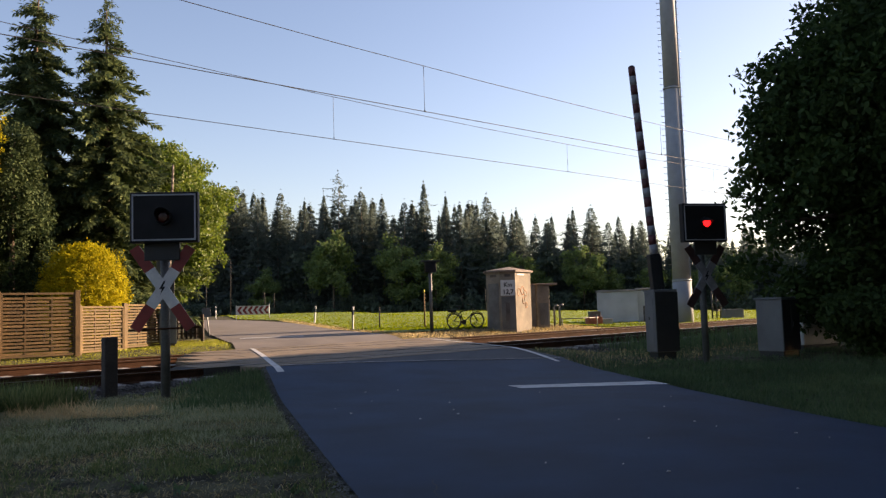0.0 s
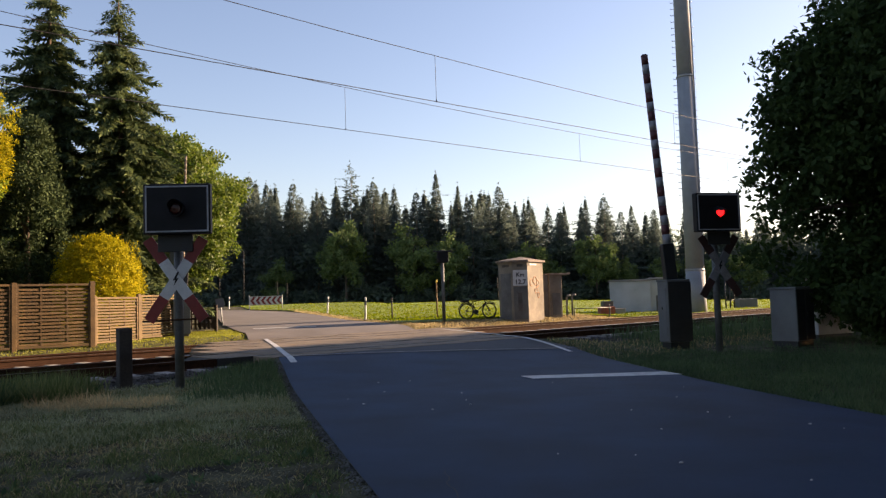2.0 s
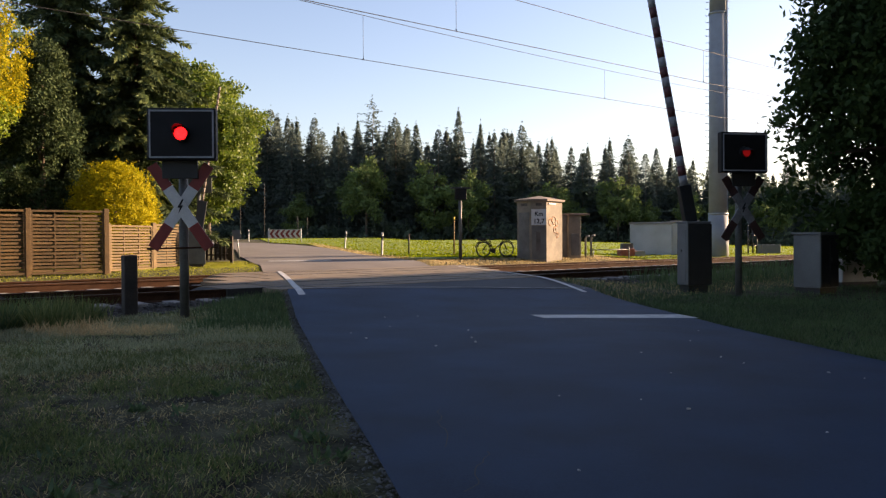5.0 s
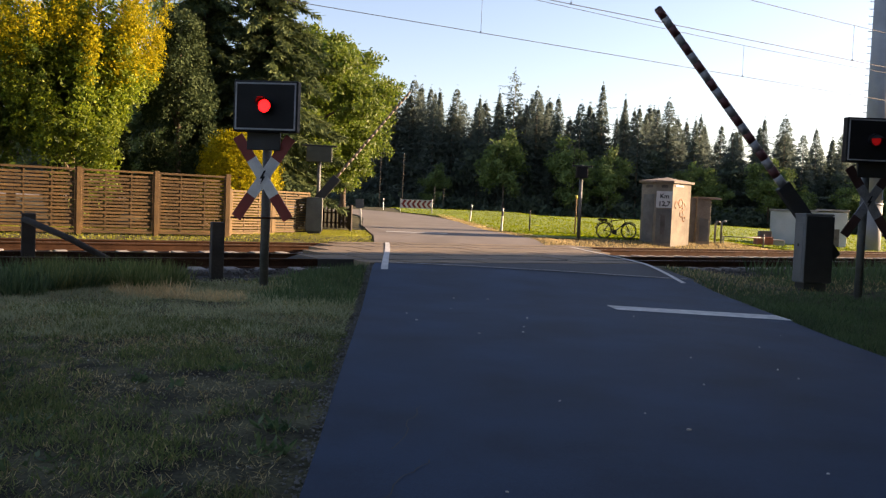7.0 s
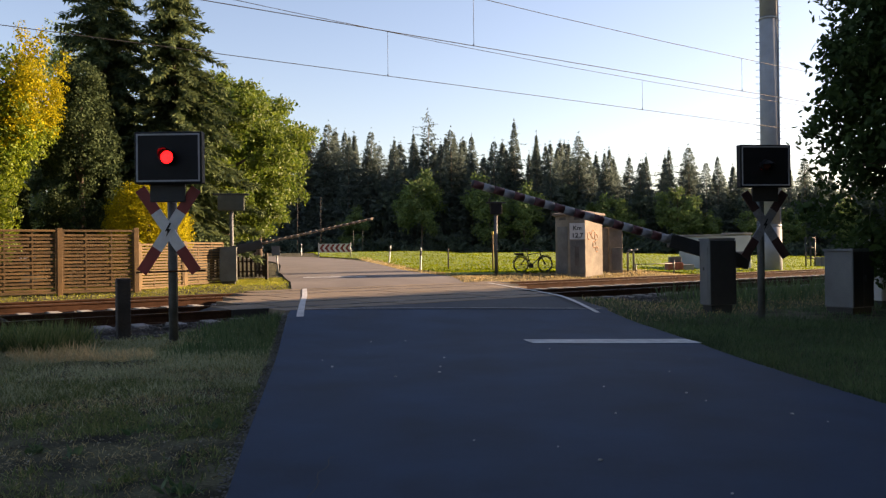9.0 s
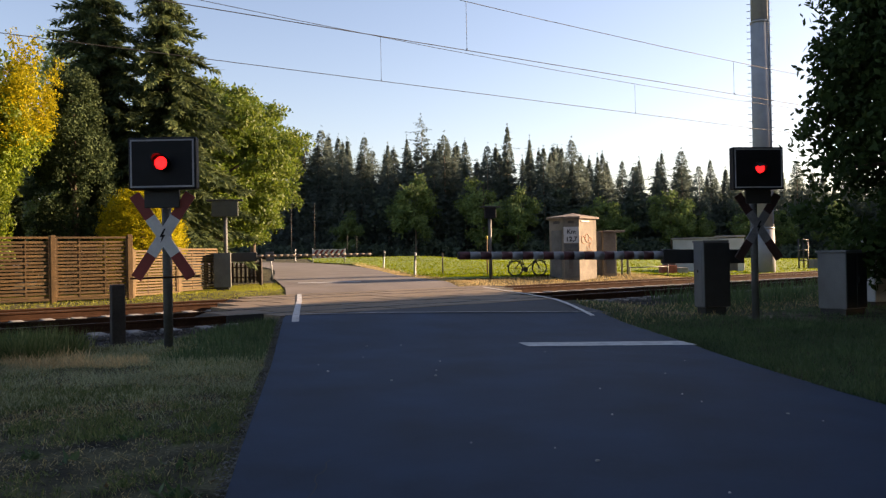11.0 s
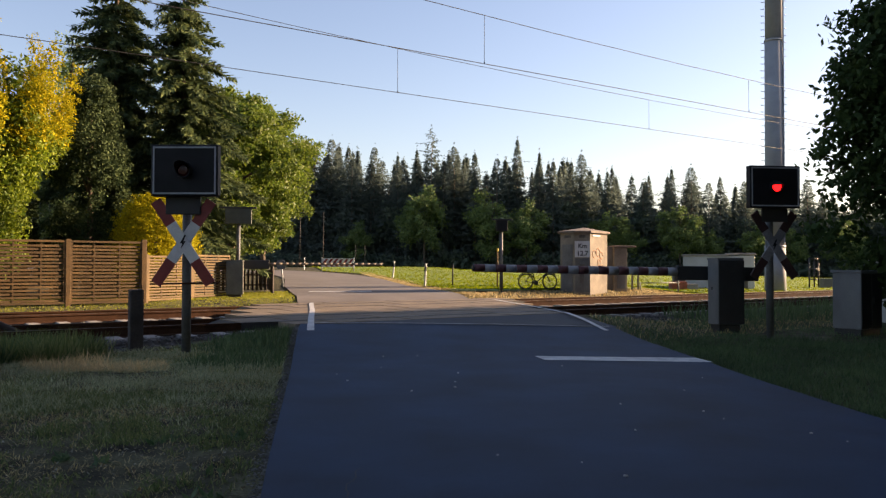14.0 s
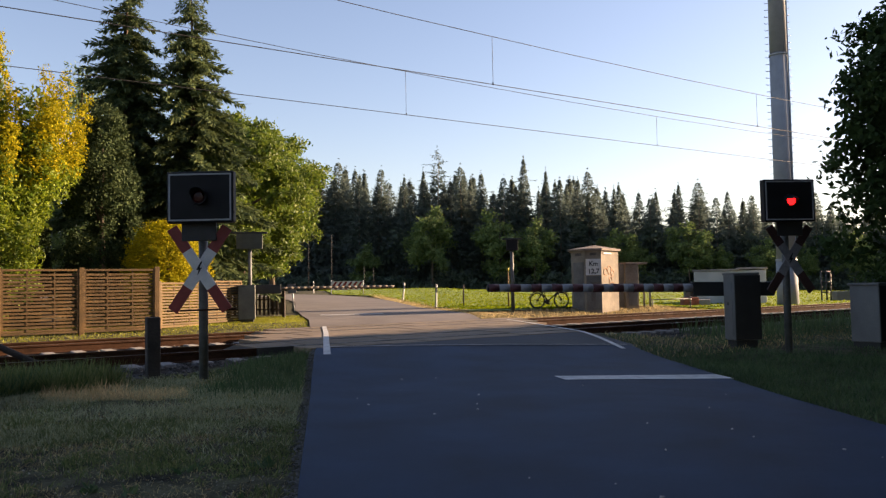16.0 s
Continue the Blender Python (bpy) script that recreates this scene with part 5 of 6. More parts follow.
# dark oak on the near verge
orr = np.random.RandomState(77)
OAK_Z, OAK_X = (1.3, 1.8, 3.2, 5.0, 6.2, 7.6, 9.1, 12.6), (-4.3, -4.6, -4.7, -5.0, -4.6, -3.2, -2.2, -0.6)
ol = [o for o in lobes_round(12.5, 4.6, 60, 77, 0.02) if o[0] - o[3] > float(np.interp(o[2] + 0.5, OAK_Z, OAK_X))]
for z in np.arange(1.3, 12.6, 0.5):
    edge = float(np.interp(z, OAK_Z, OAK_X))
    for k, rad in ((0.75, 0.75), (1.7, 1.0), (3.0, 1.2), (4.4, 1.3)):
        ol.append((edge + k + orr.uniform(-0.35, 0.35), orr.uniform(-1.0, 1.0), z + orr.uniform(-0.3, 0.3), rad * orr.uniform(0.75, 1.1), rad * 0.95, rad * 0.62))
ol += [(-1.0, -2.2, 1.3, 1.2, 0.9, 0.8), (0.6, -2.6, 1.0, 1.3, 1.0, 0.9)]
tree("oak", 10.8, 18.4, 12.5, "dark oak in deep shade beside the white cabinet", crown_mesh("crown", ol, 180000, 0.098, L_OAK, 90, 0.5), 0.26, [g[:3] for g in ol[::3]], 30)
# Unseen oaks right of and behind the camera, added to block sun and sky.
for i, (x, y, H, R) in enumerate(((17.5, 22.0, 15.0, 4.6), (23.5, 25.0, 16.0, 4.8), (30.0, 28.0, 16.0, 4.8), (18.0, 13.5, 12.0, 5.0), (25.0, 18.0, 13.0, 5.2), (16.0, 5.0, 12.0, 4.8), (24.0, 8.5, 13.0, 5.2), (17.0, -5.0, 12.0, 5.0), (27.0, -2.0, 12.0, 5.0), (36.0, 30.5, 15.0, 4.6), (15.0, 10.2, 17.0, 5.2), (11.6, 9.6, 14.0, 4.3), (9.0, 2.0, 19.0, 6.6), (10.5, -8.0, 18.0, 5.2), (3.0, -15.0, 15.0, 5.5), (-7.0, -18.0, 14.0, 5.5), (-16.0, -14.0, 13.0, 5.5))):
    lb = lobes_round(H, R, 22, 120 + i, 0.04)
    tree("oak", x, y, H, "unseen broad oak added to shade the road", crown_mesh("crown", lb, 12000, 0.27, L_OAK, 140 + i, 0.5), 0.3, [g[:3] for g in lb[::3]], 50 + i, group="roadside oaks")

sl = lobes_round(2.3, 1.6, 18, 85, 0.0)
tree("shrub", 9.35, 18.6, 2.1, "dark leafy shrub before the white cabinet", crown_mesh("crown", sl, 20000, 0.075, L_OAK, 86, 0.5), 0.07, [g[:3] for g in sl[::3]], 32, group="dark shrubs", cat="bush")
sl = lobes_round(1.7, 1.45, 18, 83, 0.0)
tree("shrub", 8.5, 16.7, 1.5, "low dark leafy shrub in deep shade under the oak", crown_mesh("crown", sl, 22000, 0.075, L_OAK, 84, 0.5), 0.07, [g[:3] for g in sl[::3]], 31, group="dark shrubs", cat="bush")
# unseen tall oak, added so that its crown over verge and road keeps off skylight
cl = lobes_round(9.0, 5.6, 34, 88, 0.12, 0.8)
cl = [(x, y, z + 7.6, a, b, c) for x, y, z, a, b, c in cl]
tree("oak", 9.3, 7.0, 16.0, "tall unseen oak added to shade the right verge", crown_mesh("crown", cl, 34000, 0.32, L_OAK, 89, 0.5), 0.36, [g[:3] for g in cl[::3]], 35, group="roadside oaks")
# unseen hedge of young oaks near the railway, added to shade the near track
for i in range(13):
    w = tr(27 + 4.3 * i, 8.0)
    H = 8.3 + 0.5 * math.sin(2.1 * i)
    lb = lobes_round(H, 3.3, 22, 170 + i, 0.0) + [(0, 0, H - 1.6, 2.3, 1.4, 1.3)]
    tree("shade_oak", w.x, w.y, H, "unseen young oak added to shade the near track", crown_mesh("crown", lb, 8000, 0.24, L_OAK, 180 + i, 0.5), 0.14, [g[:3] for g in lb[::3]], 190 + i, group="hedge oaks")
# the wood behind the field: broad firs, slim firs and thin-topped pines
SHAPES = ((9.0, 17, 9, 24, 0.03, 0.20, 0.86, 0.08), (9.6, 15, 9, 26, 0.05, 0.08, 0.76, 0.14), (8.0, 19, 8, 22, 0.03, 0.28, 0.95, 0.06), (9.0, 14, 9, 26, 0.08, -0.05, 0.68, 0.20), (4.8, 12, 9, 26, 0.45, -0.20, 0.34, 0.18), (8.2, 17, 8, 22, 0.03, 0.34, 0.88, 0.08))
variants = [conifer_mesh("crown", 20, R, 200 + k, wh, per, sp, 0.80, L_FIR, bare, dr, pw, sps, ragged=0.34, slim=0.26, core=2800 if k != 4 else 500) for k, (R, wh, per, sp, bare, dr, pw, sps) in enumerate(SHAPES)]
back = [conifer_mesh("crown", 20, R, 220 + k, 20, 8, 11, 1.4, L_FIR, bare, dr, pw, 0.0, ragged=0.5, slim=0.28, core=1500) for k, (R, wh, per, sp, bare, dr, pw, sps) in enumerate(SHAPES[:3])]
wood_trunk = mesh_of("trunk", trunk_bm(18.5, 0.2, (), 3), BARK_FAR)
wr = random.Random(23)
SKYLINE = ((-120, 18), (-46, 22.5), (-36, 21.8), (-28, 20.3), (-24, 18.8), (-18.7, 20.6), (-12, 19.0), (-5.3, 19.6), (4.7, 18.4), (9.4, 16.4), (14.8, 15.2), (21, 15.9), (29, 14.0), (60, 13.0), (110, 14))


def wood_tree(x, y, top, wide, k, me):
    g = ground_z(x, y) - 0.1
    th = empty("wood_conifer", pose(x, y, g, 0, 0, wr.uniform(0, 360)), "tall backlit pine in the wood" if k == 4 else "dark backlit conifer at the edge of the wood", "tree", "conifers of the wood")
    th.scale = ((top - g) / 20 * wide,) * 2 + ((top - g) / 20,)
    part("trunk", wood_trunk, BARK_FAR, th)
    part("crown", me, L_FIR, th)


# the tallest trees of the skyline, then the mass of the wood
for x, top, wide, k in ((-39, 22.0, 1.3, 1), (-36, 22.9, 1.1, 3), (-32.8, 21.4, 1.1, 0), (-28.4, 21.2, 1.0, 3), (-24.3, 19.7, 0.8, 5), (-21.2, 20.6, 0.9, 2), (-18.7, 23.5, 0.9, 4), (-15.4, 21.2, 1.1, 1), (-12.0, 19.8, 1.1, 0), (-8.4, 18.8, 1.0, 3), (-5.3, 22.1, 0.9, 5), (-1.8, 19.9, 0.85, 2),
                        (1.4, 17.6, 0.9, 0), (4.7, 19.5, 1.15, 1), (9.3, 17.1, 1.0, 5), (12.2, 15.6, 1.1, 0), (14.8, 15.8, 1.0, 2), (18.2, 16.8, 0.9, 5), (21.1, 17.0, 1.3, 1), (25.0, 15.2, 1.0, 0), (28.9, 14.7, 1.1, 3), (33.0, 14.3, 1.0, 5), (37.0, 14.6, 1.2, 1)):
    wood_tree(x, 127 + wr.uniform(-1.5, 2.0) - 0.04 * x, top, wide, k, variants[k])
for row in range(4):
    x = -118.0 - row
    while x < 112:
        seen = -46 < x < 66
        y = 126 + row * 4.5 + wr.uniform(-1.8, 1.8) - 0.06 * x
        top = float(np.interp(x, *zip(*SKYLINE))) * y / 127 * wr.uniform(0.80, 0.99)
        k = wr.choice((0, 0, 1, 1, 2, 3, 3, 5, 5))
        wood_tree(x, y, top, wr.uniform(0.85, 1.2), k, variants[k] if seen and row < 2 else back[k % 3])
        x += wr.uniform(2.8, 5.6) if seen else wr.uniform(6.0, 9.0)
bl_vars = []
for k in range(3):
    lb = clumps(10, 3.1, 30, 300 + k, 0.12)
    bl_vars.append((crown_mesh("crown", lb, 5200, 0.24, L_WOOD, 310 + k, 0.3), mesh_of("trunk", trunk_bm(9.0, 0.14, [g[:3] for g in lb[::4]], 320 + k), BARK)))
for x, y, H, k in ((-19.0, 121.0, 12.8, 0), (-8.7, 121.5, 12.4, 1), (-3.6, 120.5, 10.4, 2), (8.4, 120.5, 8.8, 0), (12.0, 121.5, 7.5, 1), (18.3, 119.5, 9.9, 0), (22.6, 120.5, 6.5, 2), (28.0, 119, 7.6, 1), (33.5, 120, 7.0, 0), (40.0, 118, 8.5, 2), (-30.0, 122.5, 7.5, 1)):
    th = empty("wood_edge_tree", pose(x, y, ground_z(x, y) - 0.1, 0, 0, wr.uniform(0, 360)), "pale green deciduous tree before the dark wood", "tree", "deciduous trees before the wood")
    th.scale = (H / 10,) * 3
    part("trunk", bl_vars[k][1], BARK, th)
    part("crown", bl_vars[k][0], L_WOOD, th)
# thin poles before the wood
for x, y, h in ((-30.1, 105.0, 7.4), (-33.3, 105.0, 7.4), (-25.6, 105.0, 3.0), (-24.4, 105.0, 2.8), (3.25, 105.0, 3.0)):
    th = empty("thin_pole", pose(x, y, ground_z(x, y), 0, wr.uniform(-1.5, 1.5), 0), "thin weathered pole before the dark wood", "pole", "poles before the wood")
    part("pole", tube([(0, 0, -0.2), (0, 0, h)], [0.06, 0.045], 8), POSTWOOD, th)
# undergrowth of the wood
ul = []
ur = np.random.RandomState(6)
for x in np.arange(-60, 80, 1.3):
    ul.append((x, 126 + ur.uniform(-2, 5) - 0.06 * x, ground_z(x, 125) + ur.uniform(0.4, 8.5), 1.9, 1.6, ur.uniform(1.2, 3.2)))
for x in np.arange(-60, 80, 1.5):
    ul.append((x, 119.5 + ur.uniform(-0.8, 1.5) - 0.06 * x, ground_z(x, 119) + ur.uniform(0.2, 1.4), 1.3, 1.0, ur.uniform(0.5, 1.5)))
for x in np.arange(-60, 80, 2.2):
    ul.append((x, 143 + ur.uniform(-2, 3) - 0.06 * x, ground_z(x, 143) + ur.uniform(1.0, 9.0), 3.0, 1.8, ur.uniform(2.5, 4.0)))
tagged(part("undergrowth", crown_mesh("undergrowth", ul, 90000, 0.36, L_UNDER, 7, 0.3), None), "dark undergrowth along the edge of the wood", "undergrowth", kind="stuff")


# ---------------------------------------------------------------- grass, crop and stones
def blades(name, pts, h, w, material, seed, label, lean=0.35):
    """Blades of grass standing on the given places."""
    r = np.random.RandomState(seed)
    n = len(pts)
    c = np.array(pts)
    hh = (h[0] + (h[1] - h[0]) * r.rand(n, 1) ** 1.5)
    d = unit(np.concatenate([r.normal(0, lean, (n, 2)), np.ones((n, 1))], 1)) * hh / 2
    az = r.uniform(0, 6.2832, n)
    wv = np.stack([np.cos(az), np.sin(az), 0 * az], 1) * (w * r.uniform(0.6, 1.4, (n, 1)))
    return tagged(part(name, quads_mesh(name, c + d, d, wv, material), None), label, "grass", kind="stuff")


def scatter(n, seed, test, x0, x1, y0, y1, dens=None):
    r = random.Random(seed)
    out = []
    while len(out) < n:
        x, y = r.uniform(x0, x1), r.uniform(y0, y1)
        if test(x, y) and (dens is None or r.random() < dens(x, y)):
            out.append((x, y, ground_z(x, y) - 0.04))
    return out


def track_p(x, y):
    return -math.sin(TH) * x + math.cos(TH) * y


def road_lat(x, y):
    return 0.947 * x + 0.32 * y


def road_a(x, y):
    return -0.32 * x + 0.947 * y


def left_verge(x, y):
    lf, _ = road_half(road_a(x, y))
    return road_lat(x, y) < lf + 3.4 - 0.12 and track_p(x, y) < 13.2


def right_verge(x, y):
    _, rt = road_half(road_a(x, y))
    return road_lat(x, y) > rt + 3.4 + 0.05 and track_p(x, y) < 13.2


def patchy(x, y):
    return 0.3 + 0.7 * smooth(-0.15, 0.25, noise.noise((x * 0.55, y * 0.55, 3)))


def straw(x, y):
    """Where straw lies beside the wooden posts, brightened to stand in for sun."""
    return math.hypot((x + 5.25) * 0.62, (y - 10.15 - 0.12 * (x + 5.2)) * 1.5) + 0.40 * noise.noise((x * 1.7, y * 1.7, 5)) + 0.25 * noise.noise((x * 5, y * 5, 2)) < 0.62


def bare(x, y):
    """How far the ground is trodden bare: a dark earthy patch beside the road."""
    n = 0.9 * noise.noise((x * 0.9, y * 0.9, 21)) + 0.5 * noise.noise((x * 2.6, y * 2.6, 22))
    return 1 - smooth(0.7, 1.7, math.hypot((road_a(x, y) - 6.4) * 0.62, road_lat(x, y) + 0.55) + n)


def green_spot(x, y):
    if straw(x, y):
        return 0.05
    return (1 - 0.85 * bare(x, y)) * 0.22 + 0.78 * smooth(-0.10, 0.30, noise.noise((x * 0.8, y * 0.8, 3)) + 0.35 * noise.noise((x * 2.3, y * 2.3, 8)) + 0.03 * (y - 7))


def soft(v, lo, hi, w):
    """1 between lo and hi, falling to 0 over w outside."""
    return smooth(lo - w, lo, v) * (1 - smooth(hi, hi + w, v))


def edge_stand(x, y):
    n = 0.5 * noise.noise((x * 1.1, y * 1.1, 6)) + 0.3 * noise.noise((x * 3.1, y * 3.1, 7))
    return soft(road_a(x, y) + n, 11.8, 14.4, 1.2) * soft(road_lat(x, y) + n, -0.35, 0.7, 0.8) ** 2


def lush_right(x, y):
    return soft(x, 3.0, 7.0, 2.5) * soft(y, 8.5, 14.5, 3.0) * (0.35 + 0.65 * patchy(x, y))


def dry_spot(x, y):
    return 1.0 if (straw(x, y) or noise.noise((x * 0.7, y * 0.7, 9)) > 0.05) else 0.4


def tufted(pts, n, r0, seed):
    """n blades gathered round each of the places."""
    r = np.random.RandomState(seed)
    out = []
    for x, y, z in pts:
        k, rr = max(2, int(n * r.uniform(0.4, 1.6))), r0 * r.uniform(0.5, 1.5)
        for a, b in r.normal(0, rr, (k, 2)):
            out.append((x + a, y + b, z))
    return out


blades("verge_grass", scatter(26000, 1, left_verge, -14, 1, 8.0, 19, green_spot) + tufted(scatter(9000, 41, left_verge, -8, 0.9, 2.0, 8.5, green_spot), 13, 0.035, 43), (0.018, 0.085), 0.0040, L_GRASS, 2, "short green verge grass beside the road", 0.75)
blades("dry_verge_grass", scatter(20000, 2, left_verge, -13, 1, 9.0, 18, dry_spot) + scatter(26000, 49, left_verge, -8, 0, 6.5, 13.0, dry_spot) + tufted(scatter(3200, 42, left_verge, -8, 0.9, 2.0, 9.0, dry_spot), 12, 0.05, 48), (0.014, 0.075), 0.0030, L_DRY, 3, "dry straw-coloured verge grass", 1.8)
def pale_band(x, y):
    return soft(y + 0.8 * noise.noise((x * 0.6, y * 0.6, 31)), 7.6, 11.2, 1.6) * (1 - 0.8 * bare(x, y)) * (0.25 + 0.75 * smooth(-0.2, 0.3, noise.noise((x * 1.4, y * 1.4, 33))))


def litter_spot(x, y):
    return 0.10 + 0.9 * bare(x, y)


blades("pale_verge_grass", scatter(66000, 34, left_verge, -9, 0.5, 5.5, 13, pale_band), (0.03, 0.11), 0.0035, L_PALE, 35, "pale dried-out verge grass beside the road", 0.9)
blades("leaf_litter", scatter(3600, 36, left_verge, -6, 0.6, 2.4, 9.5, litter_spot), (0.015, 0.042), 0.010, L_LITTER, 37, "grey and brown leaf litter on bare earth", 3.0)
blades("broad_weeds", tufted(scatter(26, 38, left_verge, -4, 0.2, 2.6, 6.5), 26, 0.05, 39), (0.05, 0.12), 0.016, L_LUSH_SHADED, 40, "low broad-leaved weeds in the verge", 1.1)
blades("sunlit_straw", scatter(8500, 44, lambda x, y: left_verge(x, y) and straw(x, y), -8, -3, 8.5, 13), (0.04, 0.16), 0.0045, L_STRAW, 45, "straw beside the wooden posts, brightened as if sunlit", 2.2)
blades("fallen_leaves", scatter(900, 46, lambda x, y: left_verge(x, y) and noise.noise((x * 0.9, y * 0.9, 12)) > -0.1, -8, 1, 2.2, 9.5), (0.02, 0.05), 0.012, L_BROWN, 47, "brown fallen leaves on the verge", 3.0)
blades("tall_grass", scatter(11000, 3, lambda x, y: left_verge(x, y) and 11.2 < track_p(x, y) < 13.2 and x < -6.75 - 0.25 * abs(noise.noise((x, y, 1))), -16, -6, 7, 14), (0.12, 0.46), 0.008, L_LUSH_SHADED, 4, "tall green grass beside the ballast", 0.32)
blades("tall_clump", tufted(scatter(260, 71, lambda x, y: left_verge(x, y) and math.hypot((x + 7.4) * 0.8, y - 10.9) + 0.4 * noise.noise((x * 2, y * 2, 9)) < 1.0, -9.5, -5.8, 9.3, 12.6), 24, 0.07, 72), (0.14, 0.50), 0.007, L_GRASS, 73, "bushy clump of tall grass beside the ballast", 0.45)
blades("tall_dry_grass", scatter(700, 13, lambda x, y: left_verge(x, y) and math.hypot(x + 6.05, (y - 10.35) * 1.3) < 0.62, -9, -5, 9, 13), (0.05, 0.24), 0.006, L_STRAW, 14, "tuft of tall dry grass beside the ballast", 0.75)
blades("road_edge_tuft", scatter(6000, 5, left_verge, -7, -1.5, 8.5, 16.5, edge_stand), (0.04, 0.20), 0.006, L_LUSH_SHADED, 6, "green tuft of grass at the road edge", 0.35)
blades("right_verge_grass", scatter(46000, 6, right_verge, 1, 13, 5, 24, patchy) + scatter(60000, 61, right_verge, 0.5, 9.5, 5, 18, lush_right), (0.04, 0.15), 0.006, L_LUSH_SHADED, 7, "shaded green verge grass beside the barrier", 0.6)
blades("right_tall_grass", scatter(6000, 8, lambda x, y: road_lat(x, y) > 9.8 and 10.9 < track_p(x, y) < 13.9, 3, 22, 14, 34), (0.2, 0.62), 0.009, L_LUSH_SHADED, 8, "tall seeding grass beside the track", 0.25)
blades("right_dry_grass", scatter(5000, 9, lambda x, y: right_verge(x, y) and 9.8 < track_p(x, y) < 13.2, 1, 14, 14, 27), (0.04, 0.15), 0.006, L_DRY, 9, "dry grass along the ballast", 0.5)


def lawn_left(x, y):
    lf, _ = road_half(road_a(x, y))
    return 22.6 < track_p(x, y) < 29.5 and road_lat(x, y) < lf + 3.4 - 0.05


def field_edge(lat):
    """Where the crop begins, metres across the railway."""
    return float(np.interp(lat, (7, 10, 13, 16.5, 18.5), (25.2, 25.0, 25.3, 25.0, 23.5)))


def strip_right(x, y):
    _, rt = road_half(road_a(x, y))
    return track_p(x, y) > 22.4 and road_lat(x, y) > rt + 3.4 and (track_p(x, y) < field_edge(road_lat(x, y)) - 0.1 + 0.5 * noise.noise((x * 0.5, y * 0.5, 2)) or road_lat(x, y) < rt + 4.4) and road_a(x, y) < 62


blades("lawn", scatter(64000, 10, lawn_left, -26, -5, 10, 36), (0.025, 0.075), 0.009, L_LAWN, 10, "sunlit yellow-green lawn strip before the fences")
blades("dry_strip", scatter(22000, 11, strip_right, -16, 16, 24, 62), (0.03, 0.13), 0.014, L_DRY, 11, "dry sunlit grass strip behind the track", 0.5)


def in_field(x, y):
    _, rt = road_half(min(60, road_a(x, y)))
    return track_p(x, y) > field_edge(road_lat(x, y)) and road_lat(x, y) > rt + 4.1 - 0.012 * max(0, min(road_a(x, y), 66) - 50) ** 2 and y < 124 - 0.06 * x


def field_pt(u, v):
    a = 31.5 + 93 * u ** 1.4
    lo = road_half(min(a, 60))[1] + 3.4 + 0.7 if a < 50 else road_half(50)[1] + 4.1 - 0.012 * (min(a, 66) - 50) ** 2
    hi = (0.9136 * a - 24.2) / 0.4056
    hi = max(lo, (0.9136 * a - field_edge(hi)) / 0.4056)
    w = rd(a, lo + (hi - lo) * v)
    return w.x, w.y, ground_z(w.x, w.y) + 0.02


part("field", sheet("field", np.linspace(0, 1, 90), np.linspace(0, 1, 60), field_pt, FIELD), FIELD)
tagged(bpy.data.objects["field"], "bright green low crop field", "field", kind="structure")
r = np.random.RandomState(12)
crop = []
while len(crop) < 72000:
    y = 34 + 92 * r.rand() ** 1.7
    x = r.uniform(-0.35 * y, 0.75 * y)
    if in_field(x, y):
        crop.append((x, y, ground_z(x, y) - 0.02))
me_crop = blades("crop", crop, (0.06, 0.14), 0.044, L_CROP, 15, "rows of bright green crop plants in evening sun", 0.6)

# ballast stones along the near shoulder
stones_v, stones_f = [], []
ico = bmesh.new()
bmesh.ops.create_icosphere(ico, subdivisions=1, radius=1)
iv = np.array([v.co[:] for v in ico.verts])
fi = [[v.index for v in f.verts] for f in ico.faces]
ico.free()
r = np.random.RandomState(14)
k = 0
while k < 5200:
    s, p = r.uniform(-6, 32), (r.uniform(12.9, 14.6) if r.rand() < 0.72 else r.uniform(14.6, 19.5))
    w = tr(s, p)
    if 0.3 < w.dot(RL) < 7.4 and p > 13.4:
        continue
    sc = r.uniform(0.018, 0.05)
    q = iv * (1 + 0.28 * r.normal(0, 1, iv.shape)) * sc * np.array([1, 1, 0.75])
    z = (0.05 if p > 13.7 else 0.0) + sc * 0.35
    stones_v.append(q + np.array([w.x, w.y, z]))
    stones_f += [[a + 12 * k for a in f] for f in fi]
    k += 1
me = bpy.data.meshes.new("ballast_stones")
me.from_pydata(np.concatenate(stones_v).tolist(), [], stones_f)
me.materials.append(STONE)
tagged(new("ballast_stones", me), "loose grey ballast stones beside the rails", "ballast", kind="stuff")


# crumbled stones and litter at the road edge
def pebbles(name, spots, lo, hi, material, label, cat):
    vs, fs = [], []
    for k, (x, y, z) in enumerate(spots):
        sc = r.uniform(lo, hi)
        vs.append(iv * (1 + 0.3 * r.normal(0, 1, iv.shape)) * sc * np.array([1, 1, 0.6]) + np.array([x, y, z + sc * 0.3]))
        fs += [[a + 12 * k for a in f] for f in fi]
    m2 = bpy.data.meshes.new(name)
    m2.from_pydata(np.concatenate(vs).tolist(), [], fs)
    m2.materials.append(material)
    return tagged(new(name, m2), label, cat, kind="stuff")


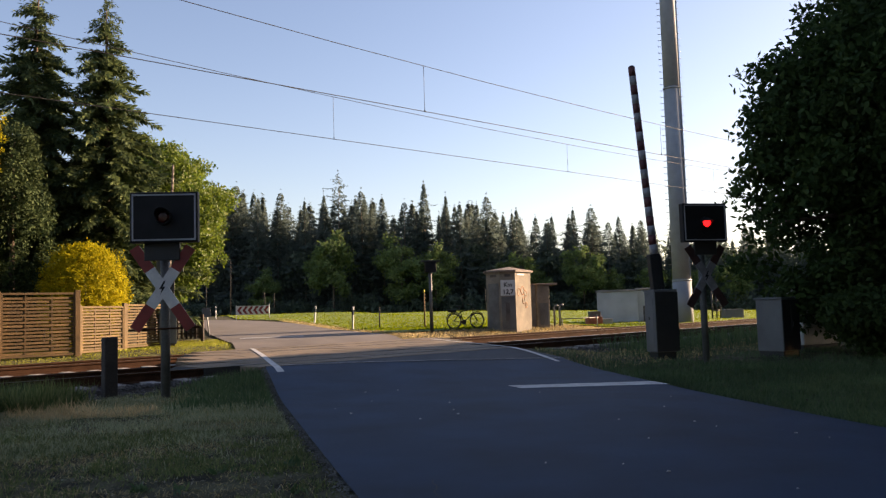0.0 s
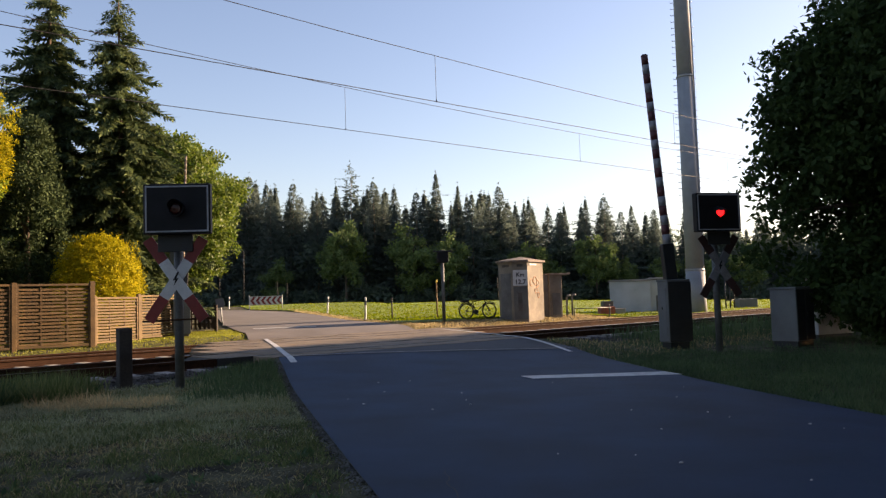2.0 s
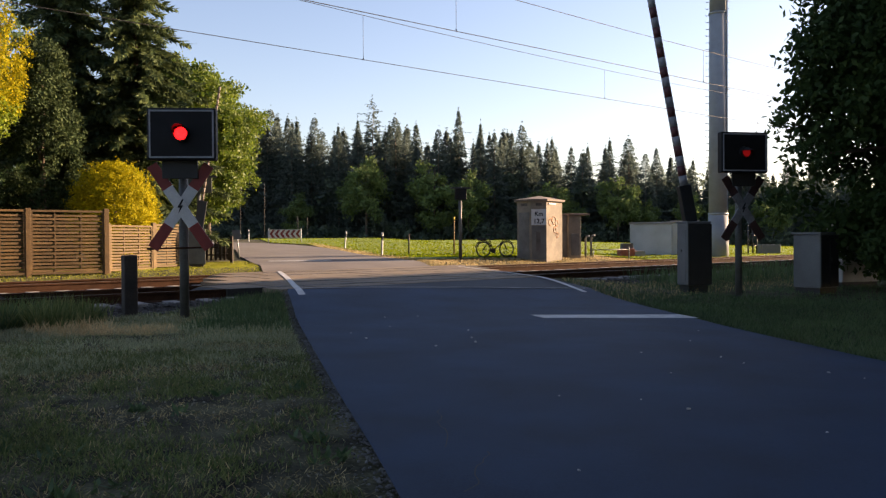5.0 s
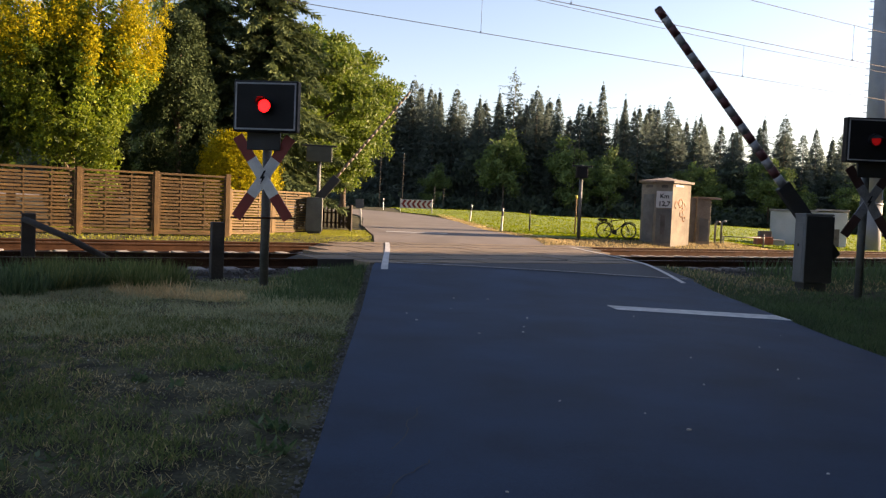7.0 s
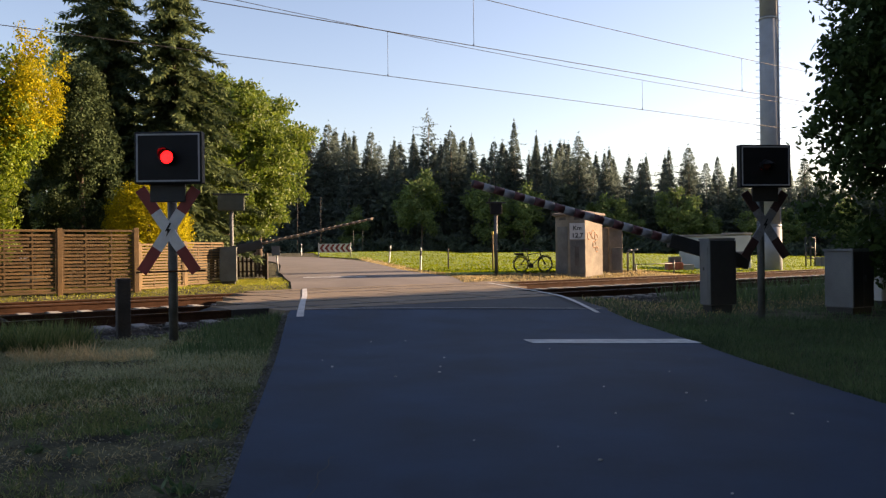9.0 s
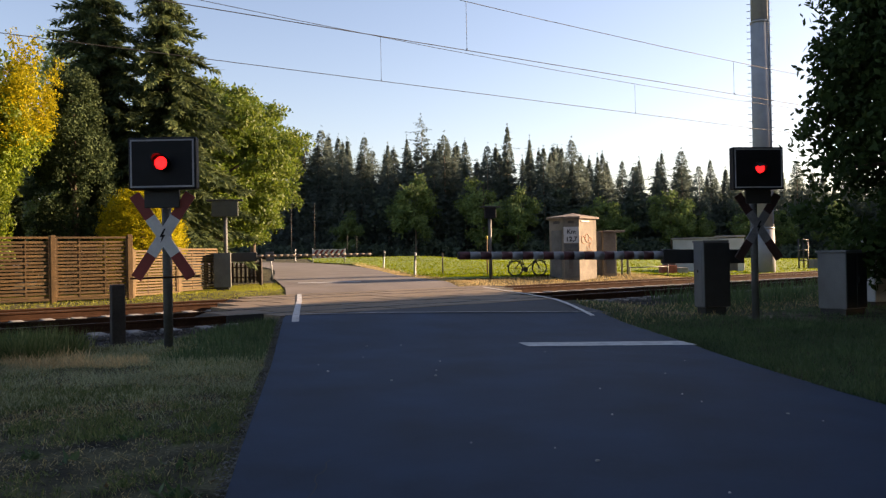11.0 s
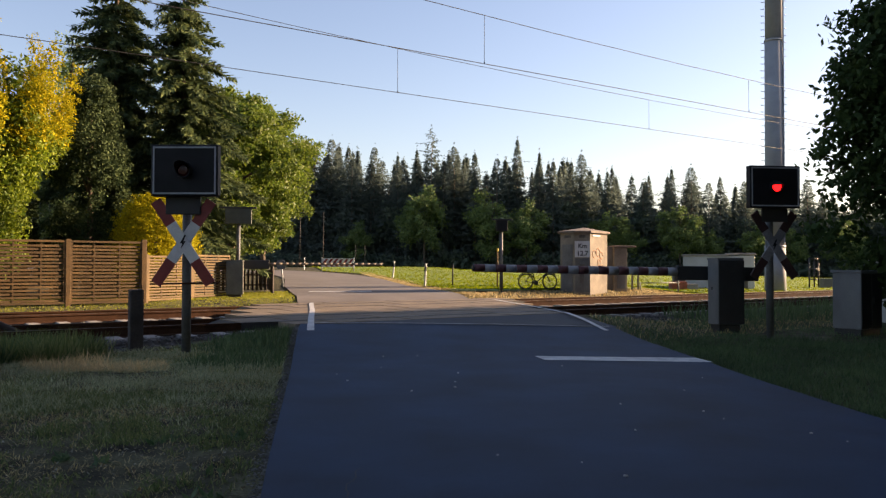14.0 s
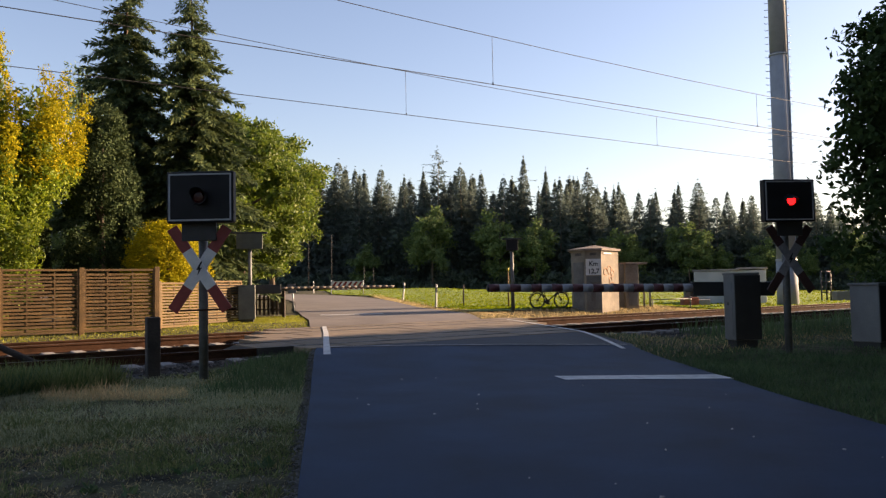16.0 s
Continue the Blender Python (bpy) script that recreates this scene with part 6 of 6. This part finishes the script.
edge_spots = []
while len(edge_spots) < 2800:
    a = r.uniform(3, 15.5)
    l = road_half(a)[0] + 3.4 - abs(r.normal(0, 0.07)) + 0.05
    w = rd(a, l)
    edge_spots.append((w.x, w.y, ground_z(w.x, w.y) - 0.02))
pebbles("edge_gravel", edge_spots, 0.005, 0.014, STONE_PALE, "crumbled pale gravel along the road edge", "gravel")
bits = []
for _ in range(26):
    w = rd(r.uniform(3, 13), r.uniform(0.6, 5.6))
    bits.append((w.x, w.y, ground_z(w.x, w.y) + 0.012))
pebbles("road_litter", bits, 0.006, 0.016, PAINT, "small pale bits of litter on the asphalt", "litter")


# ---------------------------------------------------------------- movement
def lamp_rows(place, on_phase, period, on_time, fade, seconds):
    """Quick turns of the lamp drum: lit while on, then fading, then dark."""
    flips = []
    k = -1
    while on_phase + k * period < seconds + 1:
        t = on_phase + k * period
        flips += [(t, 360 * k + 360), (t + on_time, 360 * k + 480), (t + on_time + fade, 360 * k + 600)]
        k += 1
    before = [v for t, v in flips if t <= 0.04]
    cur = before[-1] if before else 240
    rows = [(0.0, cur)]
    for t, v in flips:
        f = round(t * 30)
        f += f % 3 == 0             # the turn falls between tenths of a second
        if f <= 1 or f + 1 >= seconds * 30:
            continue
        rows += [((f - 1) / 30, cur), (f / 30, cur + (v - cur) / 2), ((f + 1) / 30, v)]
        cur = v
    rows.append((seconds, cur))
    return [(t, pose(*place, 0, 0, a)) for t, a in rows]


def motions():
    right = ((0, 85.4), (3.2, 85.4), (4.4, 83.2), (5.0, 78.7), (5.5, 73), (6.0, 66), (6.5, 58.5), (7.0, 50.2), (7.5, 42.4), (8.0, 34.1), (8.5, 24.7), (9.0, 15.3), (9.5, 5.9), (9.9, 1.7), (10.2, 1.0), (16, 1.0))
    left = ((0, 88), (3.2, 88), (4.4, 86.5), (5.0, 81), (5.5, 75), (6.0, 68), (6.5, 60), (7.0, 51.5), (7.5, 41), (8.0, 31), (8.5, 21), (9.0, 12.4), (9.5, 3.5), (9.8, 0.5), (10.1, 0), (16, 0))
    pr, pl = ARM_R.location.copy(), ARM_L.location.copy()
    walk(ARM_R, [(t, pose(*pr, 0, a, 0)) for t, a in right])
    walk(ARM_L, [(t, pose(*pl, 0, -a, 0)) for t, a in left])
    walk(DRUM_L, lamp_rows(DRUM_L.location.copy(), 0.17, 0.936, 0.52, 0.17, 16.0))
    walk(DRUM_R, lamp_rows(DRUM_R.location.copy(), 0.57, 0.938, 0.65, 0.14, 16.0))


motions()
